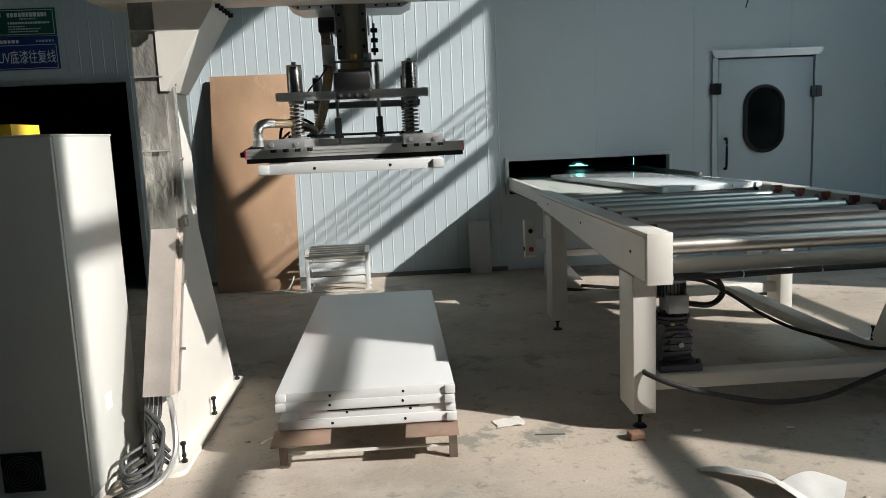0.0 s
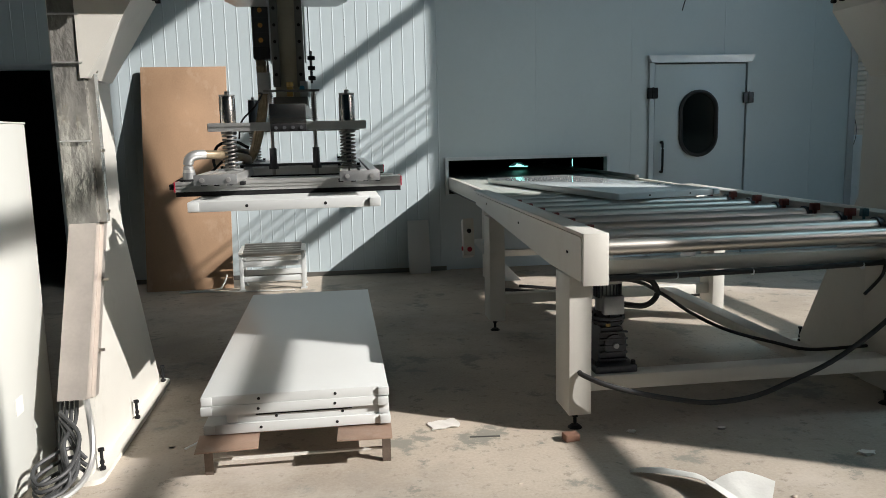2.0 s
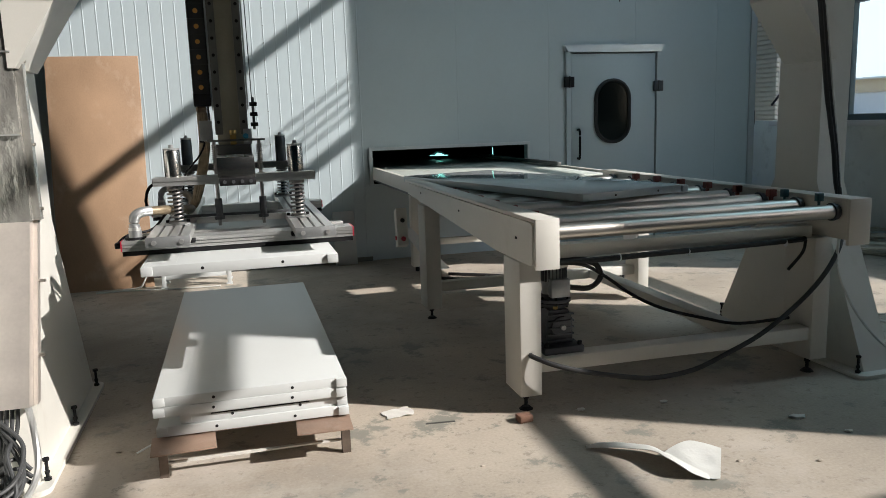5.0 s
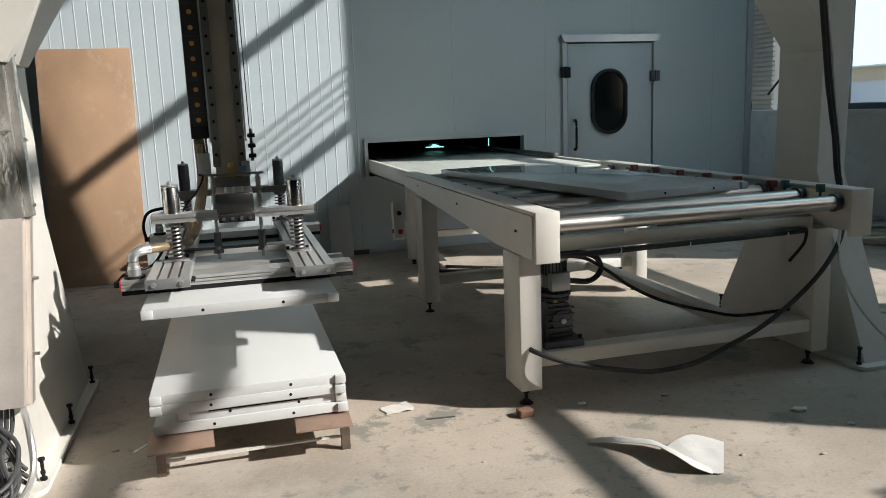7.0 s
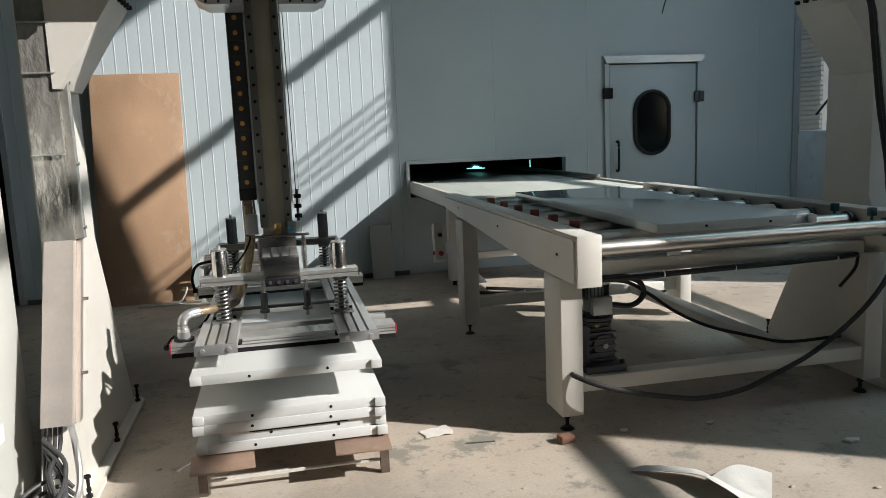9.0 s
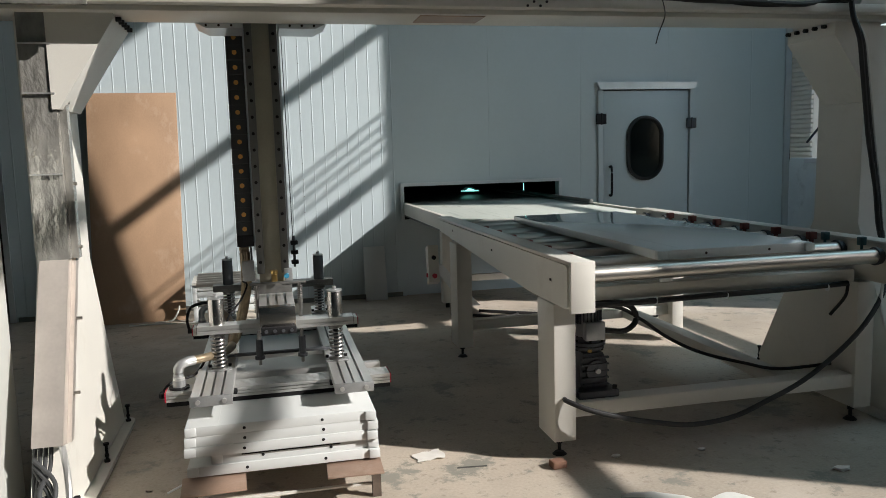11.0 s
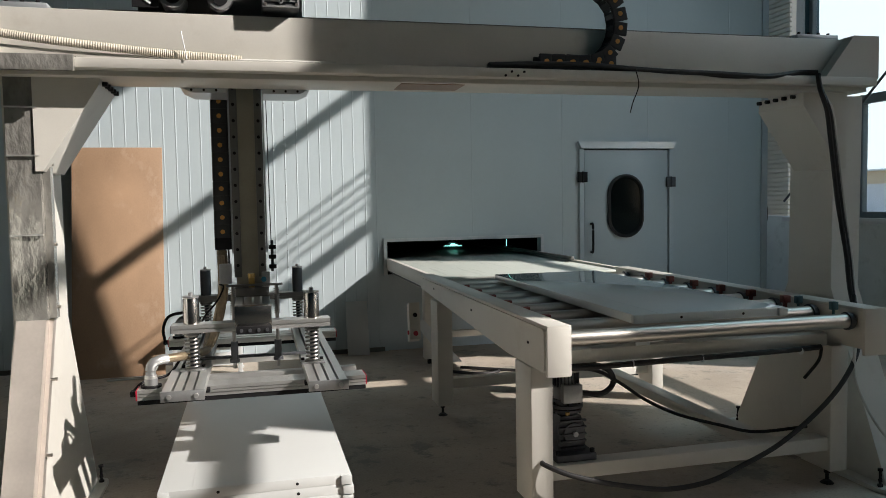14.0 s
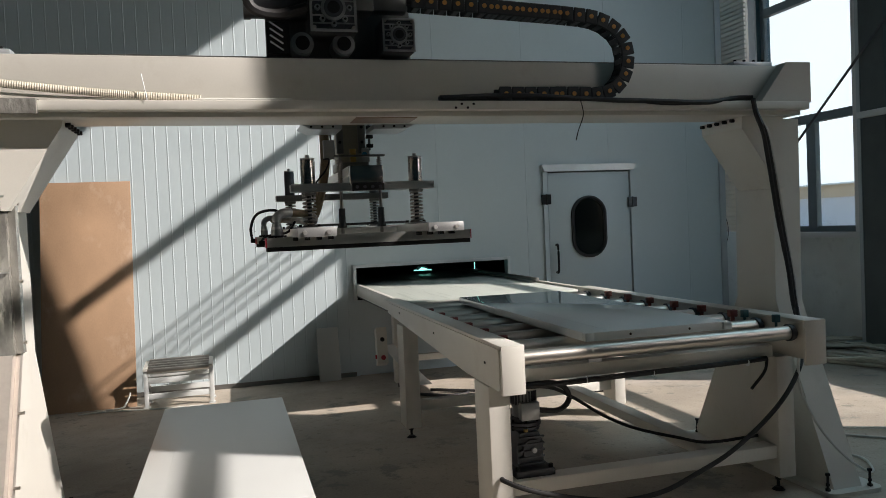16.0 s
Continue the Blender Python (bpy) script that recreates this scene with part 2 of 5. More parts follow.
# ---- mesh helpers ----
class Shape:
    """Gathers simple solids into one mesh."""

    def __init__(self):
        self.v, self.f, self.smooth = [], [], []

    def add(self, verts, faces, smooth=False):
        o = len(self.v)
        self.v += [tuple(p) for p in verts]
        self.f += [tuple(i + o for i in q) for q in faces]
        self.smooth += [smooth] * len(faces)
        return self

    def take(self, bm, smooth=False):
        bm.verts.index_update()
        self.add([v.co.copy() for v in bm.verts], [[v.index for v in f.verts] for f in bm.faces], smooth)
        bm.free()
        return self

    def box(self, x0, x1, y0, y1, z0, z1, bevel=0.0, m=None):
        bm = bmesh.new()
        bmesh.ops.create_cube(bm, size=1.0)
        for v in bm.verts:
            v.co = Vector(((x0 + x1) / 2 + v.co.x * (x1 - x0), (y0 + y1) / 2 + v.co.y * (y1 - y0), (z0 + z1) / 2 + v.co.z * (z1 - z0)))
        if bevel:
            bmesh.ops.bevel(bm, geom=bm.edges[:], offset=bevel, segments=2, affect="EDGES", profile=0.5)
        if m:
            bmesh.ops.transform(bm, matrix=m, verts=bm.verts)
        return self.take(bm)

    def bar(self, a, b, wide, high, bevel=0.0):
        """A square bar from a to b."""
        a, b = Vector(a), Vector(b)
        d = b - a
        q = d.to_track_quat("X", "Z").to_matrix().to_4x4()
        return self.box(0, d.length, -wide / 2, wide / 2, -high / 2, high / 2, bevel, Matrix.Translation(a) @ q)

    def cyl(self, a, b, r, n=20, r2=None, caps=True):
        a, b = Vector(a), Vector(b)
        r2 = r if r2 is None else r2
        q = (b - a).to_track_quat("Z", "Y").to_matrix()
        ring = [q @ Vector((math.cos(2 * math.pi * i / n), math.sin(2 * math.pi * i / n), 0)) for i in range(n)]
        o = [a + p * r for p in ring] + [b + p * r2 for p in ring]
        self.add(o, [(i, (i + 1) % n, n + (i + 1) % n, n + i) for i in range(n)], True)
        if caps:
            self.add(o, [tuple(range(n))[::-1], tuple(range(n, 2 * n))])
        return self

    def tube(self, pts, r, n=8):
        """A round cable through smoothed points."""
        pts = smooth_line(pts)
        rings, side = [], Vector((0, 0, 1))
        for i, p in enumerate(pts):
            d = (pts[min(i + 1, len(pts) - 1)] - pts[max(i - 1, 0)]).normalized()
            u = d.cross(side)
            if u.length < 0.05:
                u = d.cross(Vector((0, 1, 0)))
            u.normalize()
            w = u.cross(d).normalized()
            rings.append([p + (u * math.cos(2 * math.pi * k / n) + w * math.sin(2 * math.pi * k / n)) * r for k in range(n)])
        verts = [v for ring in rings for v in ring]
        faces = [(i * n + k, i * n + (k + 1) % n, (i + 1) * n + (k + 1) % n, (i + 1) * n + k) for i in range(len(rings) - 1) for k in range(n)]
        self.add(verts, faces, True)
        return self.add(verts, [tuple(range(n))[::-1], tuple(range(len(verts) - n, len(verts)))])

    def prism(self, poly, axis, a, b):
        """A polygon in the two other axes, drawn out along axis from a to b."""
        def place(p, t):
            return {"x": (t, p[0], p[1]), "y": (p[0], t, p[1]), "z": (p[0], p[1], t)}[axis]
        n = len(poly)
        verts = [place(p, a) for p in poly] + [place(p, b) for p in poly]
        return self.add(verts, [tuple(range(n))[::-1], tuple(range(n, 2 * n))] + [(i, (i + 1) % n, n + (i + 1) % n, n + i) for i in range(n)])

    def lathe(self, centre, profile, n=24):
        """Radius and height pairs turned round the upright axis through centre."""
        cx, cy, cz = centre
        verts = [(cx + r * math.cos(2 * math.pi * k / n), cy + r * math.sin(2 * math.pi * k / n), cz + z) for r, z in profile for k in range(n)]
        faces = [(i * n + k, i * n + (k + 1) % n, (i + 1) * n + (k + 1) % n, (i + 1) * n + k) for i in range(len(profile) - 1) for k in range(n)]
        self.add(verts, faces, True)
        return self.add(verts, [tuple(range(n))[::-1], tuple(range(len(verts) - n, len(verts)))])

    def spring(self, x, y, z0, z1, r, wire, turns, n=6):
        steps = turns * 14
        rings = []
        for i in range(steps + 1):
            a = 2 * math.pi * turns * i / steps
            out = Vector((math.cos(a), math.sin(a), 0))
            c = Vector((x, y, z0 + (z1 - z0) * i / steps)) + out * r
            rings.append([c + (out * math.cos(2 * math.pi * k / n) + Vector((0, 0, 1)) * math.sin(2 * math.pi * k / n)) * wire for k in range(n)])
        verts = [v for ring in rings for v in ring]
        return self.add(verts, [(i * n + k, i * n + (k + 1) % n, (i + 1) * n + (k + 1) % n, (i + 1) * n + k) for i in range(steps) for k in range(n)], True)

    def mesh(self, name):
        me = bpy.data.meshes.new(name)
        me.from_pydata(self.v, [], self.f)
        bm = bmesh.new()
        bm.from_mesh(me)
        bmesh.ops.remove_doubles(bm, verts=bm.verts, dist=1e-6) if len(bm.verts) < 60000 else None
        bmesh.ops.recalc_face_normals(bm, faces=bm.faces)
        bm.to_mesh(me)
        bm.free()
        return me


def smooth_line(pts, per=8):
    pts = [Vector(p) for p in pts]
    if len(pts) < 3:
        return pts
    out = []
    ext = [pts[0] * 2 - pts[1]] + pts + [pts[-1] * 2 - pts[-2]]
    for i in range(1, len(ext) - 2):
        p0, p1, p2, p3 = ext[i - 1:i + 3]
        for k in range(per):
            t = k / per
            out.append(0.5 * (2 * p1 + (p2 - p0) * t + (2 * p0 - 5 * p1 + 4 * p2 - p3) * t * t + (3 * p1 - p0 - 3 * p2 + p3) * t ** 3))
    return out + [pts[-1]]


def shade(me, angle=35):
    me.polygons.foreach_set("use_smooth", [True] * len(me.polygons))
    bm = bmesh.new()
    bm.from_mesh(me)
    for e in bm.edges:
        e.smooth = len(e.link_faces) == 2 and e.calc_face_angle(0) < radians(angle)
    bm.to_mesh(me)
    bm.free()


def part(name, shape, mat, parent=None, label=""):
    """One mesh object; under a thing where one is given."""
    me = shape if isinstance(shape, bpy.types.Mesh) else shape.mesh(name)
    if not isinstance(shape, bpy.types.Mesh):
        shade(me)
        me.materials.append(mat)
    ob = new(name, me)
    if parent:
        ob.parent = parent
        ob.matrix_parent_inverse = Matrix.Translation(parent.matrix_world.translation).inverted()
    if label:
        tagged(ob, label)
    return ob


def thing(name, at, label, category, group="", kind=""):
    """An Empty at a thing's base; its parts are given in world places."""
    ob = new(name)
    ob.empty_display_size = 0.05
    ob.location = at
    ob.matrix_world = Matrix.Translation(at)
    return tagged(ob, label, category, group, kind)


def lone(name, shape, mat, label, category, group="", kind=""):
    return tagged(part(name, shape, mat), label, category, group, kind)


def structure(name, shape, mat, label=""):
    return tagged(part(name, shape, mat), label, "", "", "structure")


# ---- the hall ----
WALL = 8.38          # face of the booth wall
XR = 9.0             # inner face of the hall's window wall


def hall():
    structure("floor", Shape().box(-8.0, 9.2, -6.0, 16.0, -0.12, 0.0), FLOOR, "bare dusty concrete floor with stains")
    structure("ground", Shape().box(-150, 150, -150, 150, -0.5, -0.13), GROUND, "bare earth outside the hall")
    # unseen roof and walls, added to hold back and colour the ambient light
    structure("ceiling", Shape().box(-8.2, 9.3, -6.2, 16.2, 8.9, 9.1), HALLD, "unseen roof added to close the hall")
    structure("wall_west", Shape().box(-8.2, -8.0, -6.0, 16.0, 0.0, 8.9), HALLD, "unseen plain wall added to close the hall")
    structure("wall_south", Shape().box(-8.2, 9.2, -6.2, -6.0, 0.0, 8.9), HALLD, "unseen plain wall added to close the hall")
    structure("wall_north", Shape().box(-8.2, 9.2, 16.0, 16.2, 0.0, 8.9), HALLD, "unseen plain wall added to close the hall")
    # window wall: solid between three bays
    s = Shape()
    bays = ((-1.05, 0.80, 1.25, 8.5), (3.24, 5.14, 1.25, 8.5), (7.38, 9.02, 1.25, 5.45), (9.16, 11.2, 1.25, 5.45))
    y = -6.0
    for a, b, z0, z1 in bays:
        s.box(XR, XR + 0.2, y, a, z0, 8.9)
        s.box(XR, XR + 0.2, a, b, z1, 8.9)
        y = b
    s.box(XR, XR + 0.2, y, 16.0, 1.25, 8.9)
    # unseen infill in the first bay, added to cut the sun to shape
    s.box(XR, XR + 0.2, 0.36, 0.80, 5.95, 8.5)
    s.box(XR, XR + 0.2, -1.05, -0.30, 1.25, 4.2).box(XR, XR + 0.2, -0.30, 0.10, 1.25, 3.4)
    structure("wall_east", s, HALLD, "dark clad upper hall wall with tall windows and added sun-blocking infill")
    structure("dado_east", Shape().box(XR, XR + 0.2, -6.0, 16.0, 0, 1.25), HALLW, "pale blue-green plastered lower hall wall")
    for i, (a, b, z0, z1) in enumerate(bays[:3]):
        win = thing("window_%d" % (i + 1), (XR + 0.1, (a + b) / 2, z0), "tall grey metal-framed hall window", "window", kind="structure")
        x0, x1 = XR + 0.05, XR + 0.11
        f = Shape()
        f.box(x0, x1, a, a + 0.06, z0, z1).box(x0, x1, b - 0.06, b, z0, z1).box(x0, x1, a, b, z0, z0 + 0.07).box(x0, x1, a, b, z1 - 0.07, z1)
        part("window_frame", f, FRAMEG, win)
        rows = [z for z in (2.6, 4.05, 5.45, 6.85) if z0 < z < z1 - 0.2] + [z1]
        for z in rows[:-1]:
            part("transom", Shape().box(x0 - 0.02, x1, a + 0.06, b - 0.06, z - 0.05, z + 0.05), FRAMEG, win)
        # unseen bars added to cast soft shadow stripes on the booth wall
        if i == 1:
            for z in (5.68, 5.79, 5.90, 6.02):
                part("shadow_bar", Shape().cyl((x0 + 0.02, a, z), (x0 + 0.02, b, z), 0.015, 10), FRAMEG, win)
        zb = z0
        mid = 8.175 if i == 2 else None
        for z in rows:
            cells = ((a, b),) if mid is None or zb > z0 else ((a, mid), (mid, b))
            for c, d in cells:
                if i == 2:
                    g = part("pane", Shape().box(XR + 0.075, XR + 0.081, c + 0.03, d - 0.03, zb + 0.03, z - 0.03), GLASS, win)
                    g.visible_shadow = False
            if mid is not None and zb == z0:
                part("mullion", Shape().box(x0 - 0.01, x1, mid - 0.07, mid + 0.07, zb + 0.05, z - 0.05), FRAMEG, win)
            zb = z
    structure("sill", Shape().box(XR - 0.10, XR + 0.03, 5.2, 9.3, 1.19, 1.25, 0.006), WHITE, "white window sill")
    # steel column before the wall
    c = thing("steel_column", (8.85, 7.05, 0), "dark grey painted steel wall column", "column", kind="structure")
    part("web", Shape().box(8.68, 8.98, 6.86, 6.89, 0, 8.9), COLUMN, c)
    part("flange", Shape().box(8.66, 8.68, 6.72, 7.03, 0, 8.9), COLUMN, c)
    # pale strip added to show the flange's edge as lit
    part("edge_strip", Shape().box(8.655, 8.685, 7.032, 7.075, 0, 8.9), TRIM, c, "pale strip standing in for the lit flange edge")
    part("rail", Shape().box(8.60, 8.66, 6.2, 7.03, 2.435, 2.50, 0.006), WHITE, c, "white painted cross rail")
    structure("jamb", Shape().box(XR - 0.08, XR - 0.004, 7.325, 7.405, 1.25, 8.5, 0.004), WHITE, "white window jamb")
    # beige clad shed outside, seen through the opening beyond the window
    sh = thing("clad_shed", (10.3, 11.5, -0.13), "beige shed wall of horizontal boards outside the opening", "shed")
    for k in range(72):
        z = 0.2 + k * 0.07
        part("board", Shape().box(10.1, 10.14, 10.72, 15.0, z, z + 0.058, 0.01), BEIGE, sh)
    part("wall", Shape().box(10.14, 10.4, 10.72, 15.0, -0.13, 5.3), BEIGE, sh)
    structure("jamb", Shape().box(XR - 0.03, XR - 0.004, 9.025, 9.155, 1.25, 5.45, 0.004), WHITE, "white window jamb")
    # unseen building added outside to keep sun off the third window
    nb = thing("sun_block_building", (16, 5, -0.13), "unseen building added to keep the sun off the third window", "building")
    part("wall", Shape().box(12.9, 20, 2.88, 7.2, -0.13, 11.0), OUTWALL, nb)
    part("roof", Shape().box(12.8, 20.1, 2.88, 7.3, 11.0, 11.2), OUTWALL, nb)
    # self-glowing sheet in place of the bright haze beyond the window
    structure("backdrop", Shape().box(130, 130.5, 20, 320, -0.13, 140), glowing("haze_glow", (0.90, 0.90, 0.86), 0.62), "glowing sheet standing in for the pale haze outside the window")
    far = thing("far_building", (60, 62, -0.13), "low pale works building with a cream band in the distance", "building")
    part("wall", Shape().box(40, 90, 38, 110, -0.13, 2.2), OUTWALL, far)
    part("band", Shape().box(39.9, 90, 37.9, 110, 2.2, 3.0), OUTBAND, far, "cream painted band")
    part("roof", Shape().box(39.5, 90.5, 37.5, 110.5, 3.0, 3.1), TRIM, far)


def booth():
    """The panelled booth across the hall, with a slot, a door and a wide dark opening."""
    T, H = 0.08, 5.0
    slot = (3.54, 5.20, 0.0, 1.12)
    door = (5.70, 6.72, 0.0, 2.06)
    mouth = (-5.5, -0.17, 0.0, 2.06)
    x0, x1 = -8.0, 7.95
    s = Shape()
    holes = (mouth, slot, door)
    x = x0
    for a, b, lo, hi in holes:
        s.box(x, a, WALL, WALL + T, 0, H)
        s.box(a, b, WALL, WALL + T, hi, H)
        x = b
    s.box(x, x1, WALL, WALL + T, 0, H)
    s.box(x1 - T, x1, WALL + T, 15.9, 0, H)
    wall = structure("wall_booth", s, WALLM, "ribbed white-blue metal sandwich panel wall")
    rib = Shape().prism([(-0.007, 0), (-0.003, -0.002), (0.003, -0.002), (0.007, 0)], "z", 0.0, 1.0).mesh("rib")
    rib.materials.append(WALLM)

    def strip(x, lo, hi):
        r = part("rib", rib, WALLM, wall)
        r.matrix_parent_inverse = Matrix()
        r.matrix_basis = Matrix.Translation((x, WALL, lo)) @ Matrix.Diagonal((1, 1, hi - lo, 1))
    k = -5.4
    while k < 7.9:
        lo = 0.02
        for a, b, zl, zh in holes:
            if a - 0.06 < k < b + 0.06:
                lo = zh + 0.07
        strip(k, lo, H)
        k += 0.112 if k < 3.4 else 1.008
    rivet = Shape().cyl((0, -0.003, 0), (0, 0.001, 0), 0.005, 8).mesh("rivet")
    rivet.materials.append(DARKALU)
    for k in range(14):
        r = part("rivet", rivet, DARKALU, wall)
        r.matrix_parent_inverse = Matrix()
        r.matrix_basis = Matrix.Translation((2.55, WALL, 0.9 + 0.16 * k))
    structure("baseboard", Shape().box(-0.1, 3.5, WALL - 0.012, WALL - 0.002, 0, 0.045).box(5.26, 5.64, WALL - 0.012, WALL - 0.002, 0, 0.045).box(6.8, 7.94, WALL - 0.012, WALL - 0.002, 0, 0.045), DARKALU, "grey floor channel")
    structure("corner_trim", Shape().box(7.90, 7.975, WALL - 0.02, WALL - 0.002, 0, H).box(7.952, 7.975, WALL - 0.002, WALL + 0.1, 0, H), TRIM, "aluminium corner trim")
    # slot trim
    a, b, _, z = slot
    t = Shape()
    t.box(a - 0.035, b + 0.03, WALL - 0.03, WALL - 0.002, z, z + 0.03).box(a - 0.035, a, WALL - 0.03, WALL - 0.002, 0.78, z).box(b, b + 0.03, WALL - 0.03, WALL - 0.002, 0.78, z)
    structure("slot_trim", t, TRIM, "bright aluminium trim round the conveyor slot")
    t = Shape().box(a, b, WALL + 0.03, WALL + 0.05, 0, 0.78)
    structure("slot_apron", t, WALLM, "panel below the conveyor slot")
    # room behind the openings, its shade painted as near-black walls
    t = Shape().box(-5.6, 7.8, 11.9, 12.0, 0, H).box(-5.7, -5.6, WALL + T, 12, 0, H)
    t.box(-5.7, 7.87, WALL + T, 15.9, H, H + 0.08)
    structure("booth_inside", t, INKBLACK, "inside of the booth, painted near-black for its shade")
    # wide opening's frame
    a, b, _, z = mouth
    structure("mouth_trim", Shape().box(a, b + 0.05, WALL - 0.015, WALL - 0.002, z, z + 0.05).box(b, b + 0.05, WALL - 0.015, WALL - 0.002, 0, z), TRIM, "metal edge of the wide dark opening")
    # curing lamps seen through the slot
    lamp = thing("curing_lamp", (4.55, 9.6, 0.98), "glowing turquoise lamp inside the dark booth", "lamp")
    part("housing", Shape().prism([(4.44, 0.985), (4.66, 0.985), (4.59, 1.035), (4.5, 1.035)], "y", 9.58, 9.7), GUN, lamp)
    part("tube", Shape().cyl((4.44, 9.57, 0.99), (4.66, 9.57, 0.985), 0.004, 8), LAMP, lamp)
    # glowing plate added as the dish-like glimmer of the lamp
    part("glimmer_plate", Shape().prism([(4.50, 0.992), (4.62, 0.992), (4.57, 1.014), (4.53, 1.02)], "y", 9.56, 9.57), LAMP, lamp)
    lamp = thing("curing_lamp", (5.05, 9.0, 0.98), "thin upright turquoise indicator inside the booth", "lamp")
    part("tube", Shape().cyl((5.03, 9.0, 1.0), (5.03, 9.0, 1.08), 0.004, 8), LAMP, lamp)
    part("base", Shape().box(4.99, 5.10, 8.97, 9.03, 0.985, 1.0), GUN, lamp)


def booth_door():
    d = thing("door_1", (6.21, WALL, 0), "closed pale blue-grey clean-room door with oval window", "door", kind="structure")
    a, b, z = 5.70, 6.72, 2.06
    leaf = Shape().box(a + 0.012, b - 0.012, WALL - 0.012, WALL + 0.035, 0.012, z - 0.012, 0.004)
    part("leaf", leaf, WALLM, d)
    part("frame", Shape().box(a - 0.05, a, WALL - 0.03, WALL - 0.002, 0, z).box(b, b + 0.06, WALL - 0.03, WALL - 0.002, 0, z), WALLM, d)
    part("lintel", Shape().prism([(a - 0.07, z + 0.075), (a - 0.035, z), (b + 0.035, z), (b + 0.075, z + 0.075)], "y", WALL - 0.05, WALL - 0.002), TRIM, d, "aluminium lintel profile")
    # oval window: rubber ring and dark pane
    cx, cz, rx, rz = 6.19, 1.437, 0.212, 0.346

    def oval(k, rx, rz):
        ang = 2 * math.pi * k / 48
        c, s = math.cos(ang), math.sin(ang)
        straight = rz - rx
        return cx + rx * c, cz + rx * s + (straight if s > 0 else -straight)
    ring = Shape()
    prof = ((0.0, 0.0), (0.0, -0.03), (-0.02, -0.036), (-0.035, -0.022), (-0.035, 0.0))
    verts = [(oval(k, rx + o, rz + o)[0], WALL - 0.012 + y, oval(k, rx + o, rz + o)[1]) for o, y in prof for k in range(48)]
    ring.add(verts, [(i * 48 + k, i * 48 + (k + 1) % 48, (i + 1) * 48 + (k + 1) % 48, (i + 1) * 48 + k) for i in range(4) for k in range(48)], True)
    part("window_gasket", ring, RUBBER, d, "black rubber gasket")
    part("window_pane", Shape().prism([oval(k, rx - 0.03, rz - 0.03) for k in range(48)], "y", WALL - 0.022, WALL - 0.014), DARKGLASS, d, "dark glass")
    h = Shape().tube([(5.785, WALL - 0.012, 1.25), (5.785, WALL - 0.06, 1.24), (5.785, WALL - 0.068, 1.10), (5.785, WALL - 0.06, 0.955), (5.785, WALL - 0.012, 0.945)], 0.013)
    part("handle", h, BLACK, d, "black pull handle")
    for x, z0, mat in ((5.68, 1.70, BLACK), (6.735, 1.64, GUN)):
        hs = Shape().box(x - 0.055, x - 0.004, WALL - 0.045, WALL - 0.02, z0, z0 + 0.11, 0.004).box(x + 0.004, x + 0.055, WALL - 0.045, WALL - 0.02, z0, z0 + 0.11, 0.004).cyl((x, WALL - 0.045, z0 - 0.005), (x, WALL - 0.045, z0 + 0.115), 0.008, 10)
        part("hinge", hs, mat, d, "black metal hinge")


def text_mesh(name, words, size, wide, mat, at, parent, label=""):
    cu = bpy.data.curves.new(name, "FONT")
    cu.body, cu.size, cu.extrude, cu.resolution_u = words, size, 0.001, 2
    ob = bpy.data.objects.new(name, cu)
    scene.collection.objects.link(ob)
    bpy.context.view_layer.update()
    me = bpy.data.meshes.new_from_object(ob.evaluated_get(bpy.context.evaluated_depsgraph_get()))
    bpy.data.objects.remove(ob)
    bpy.data.curves.remove(cu)
    xs, ys = [v.co.x for v in me.vertices], [v.co.y for v in me.vertices]
    fit_x, fit_y = wide / (max(xs) - min(xs)), size / (max(ys) - min(ys))
    me.transform(Matrix.Translation(at) @ Matrix.Rotation(math.pi / 2, 4, "X") @ Matrix.Diagonal((fit_x, fit_y, 1, 1)) @ Matrix.Translation((-min(xs), -min(ys), 0)))
    me.materials.clear()
    me.materials.append(mat)
    return part(name, me, mat, parent, label)


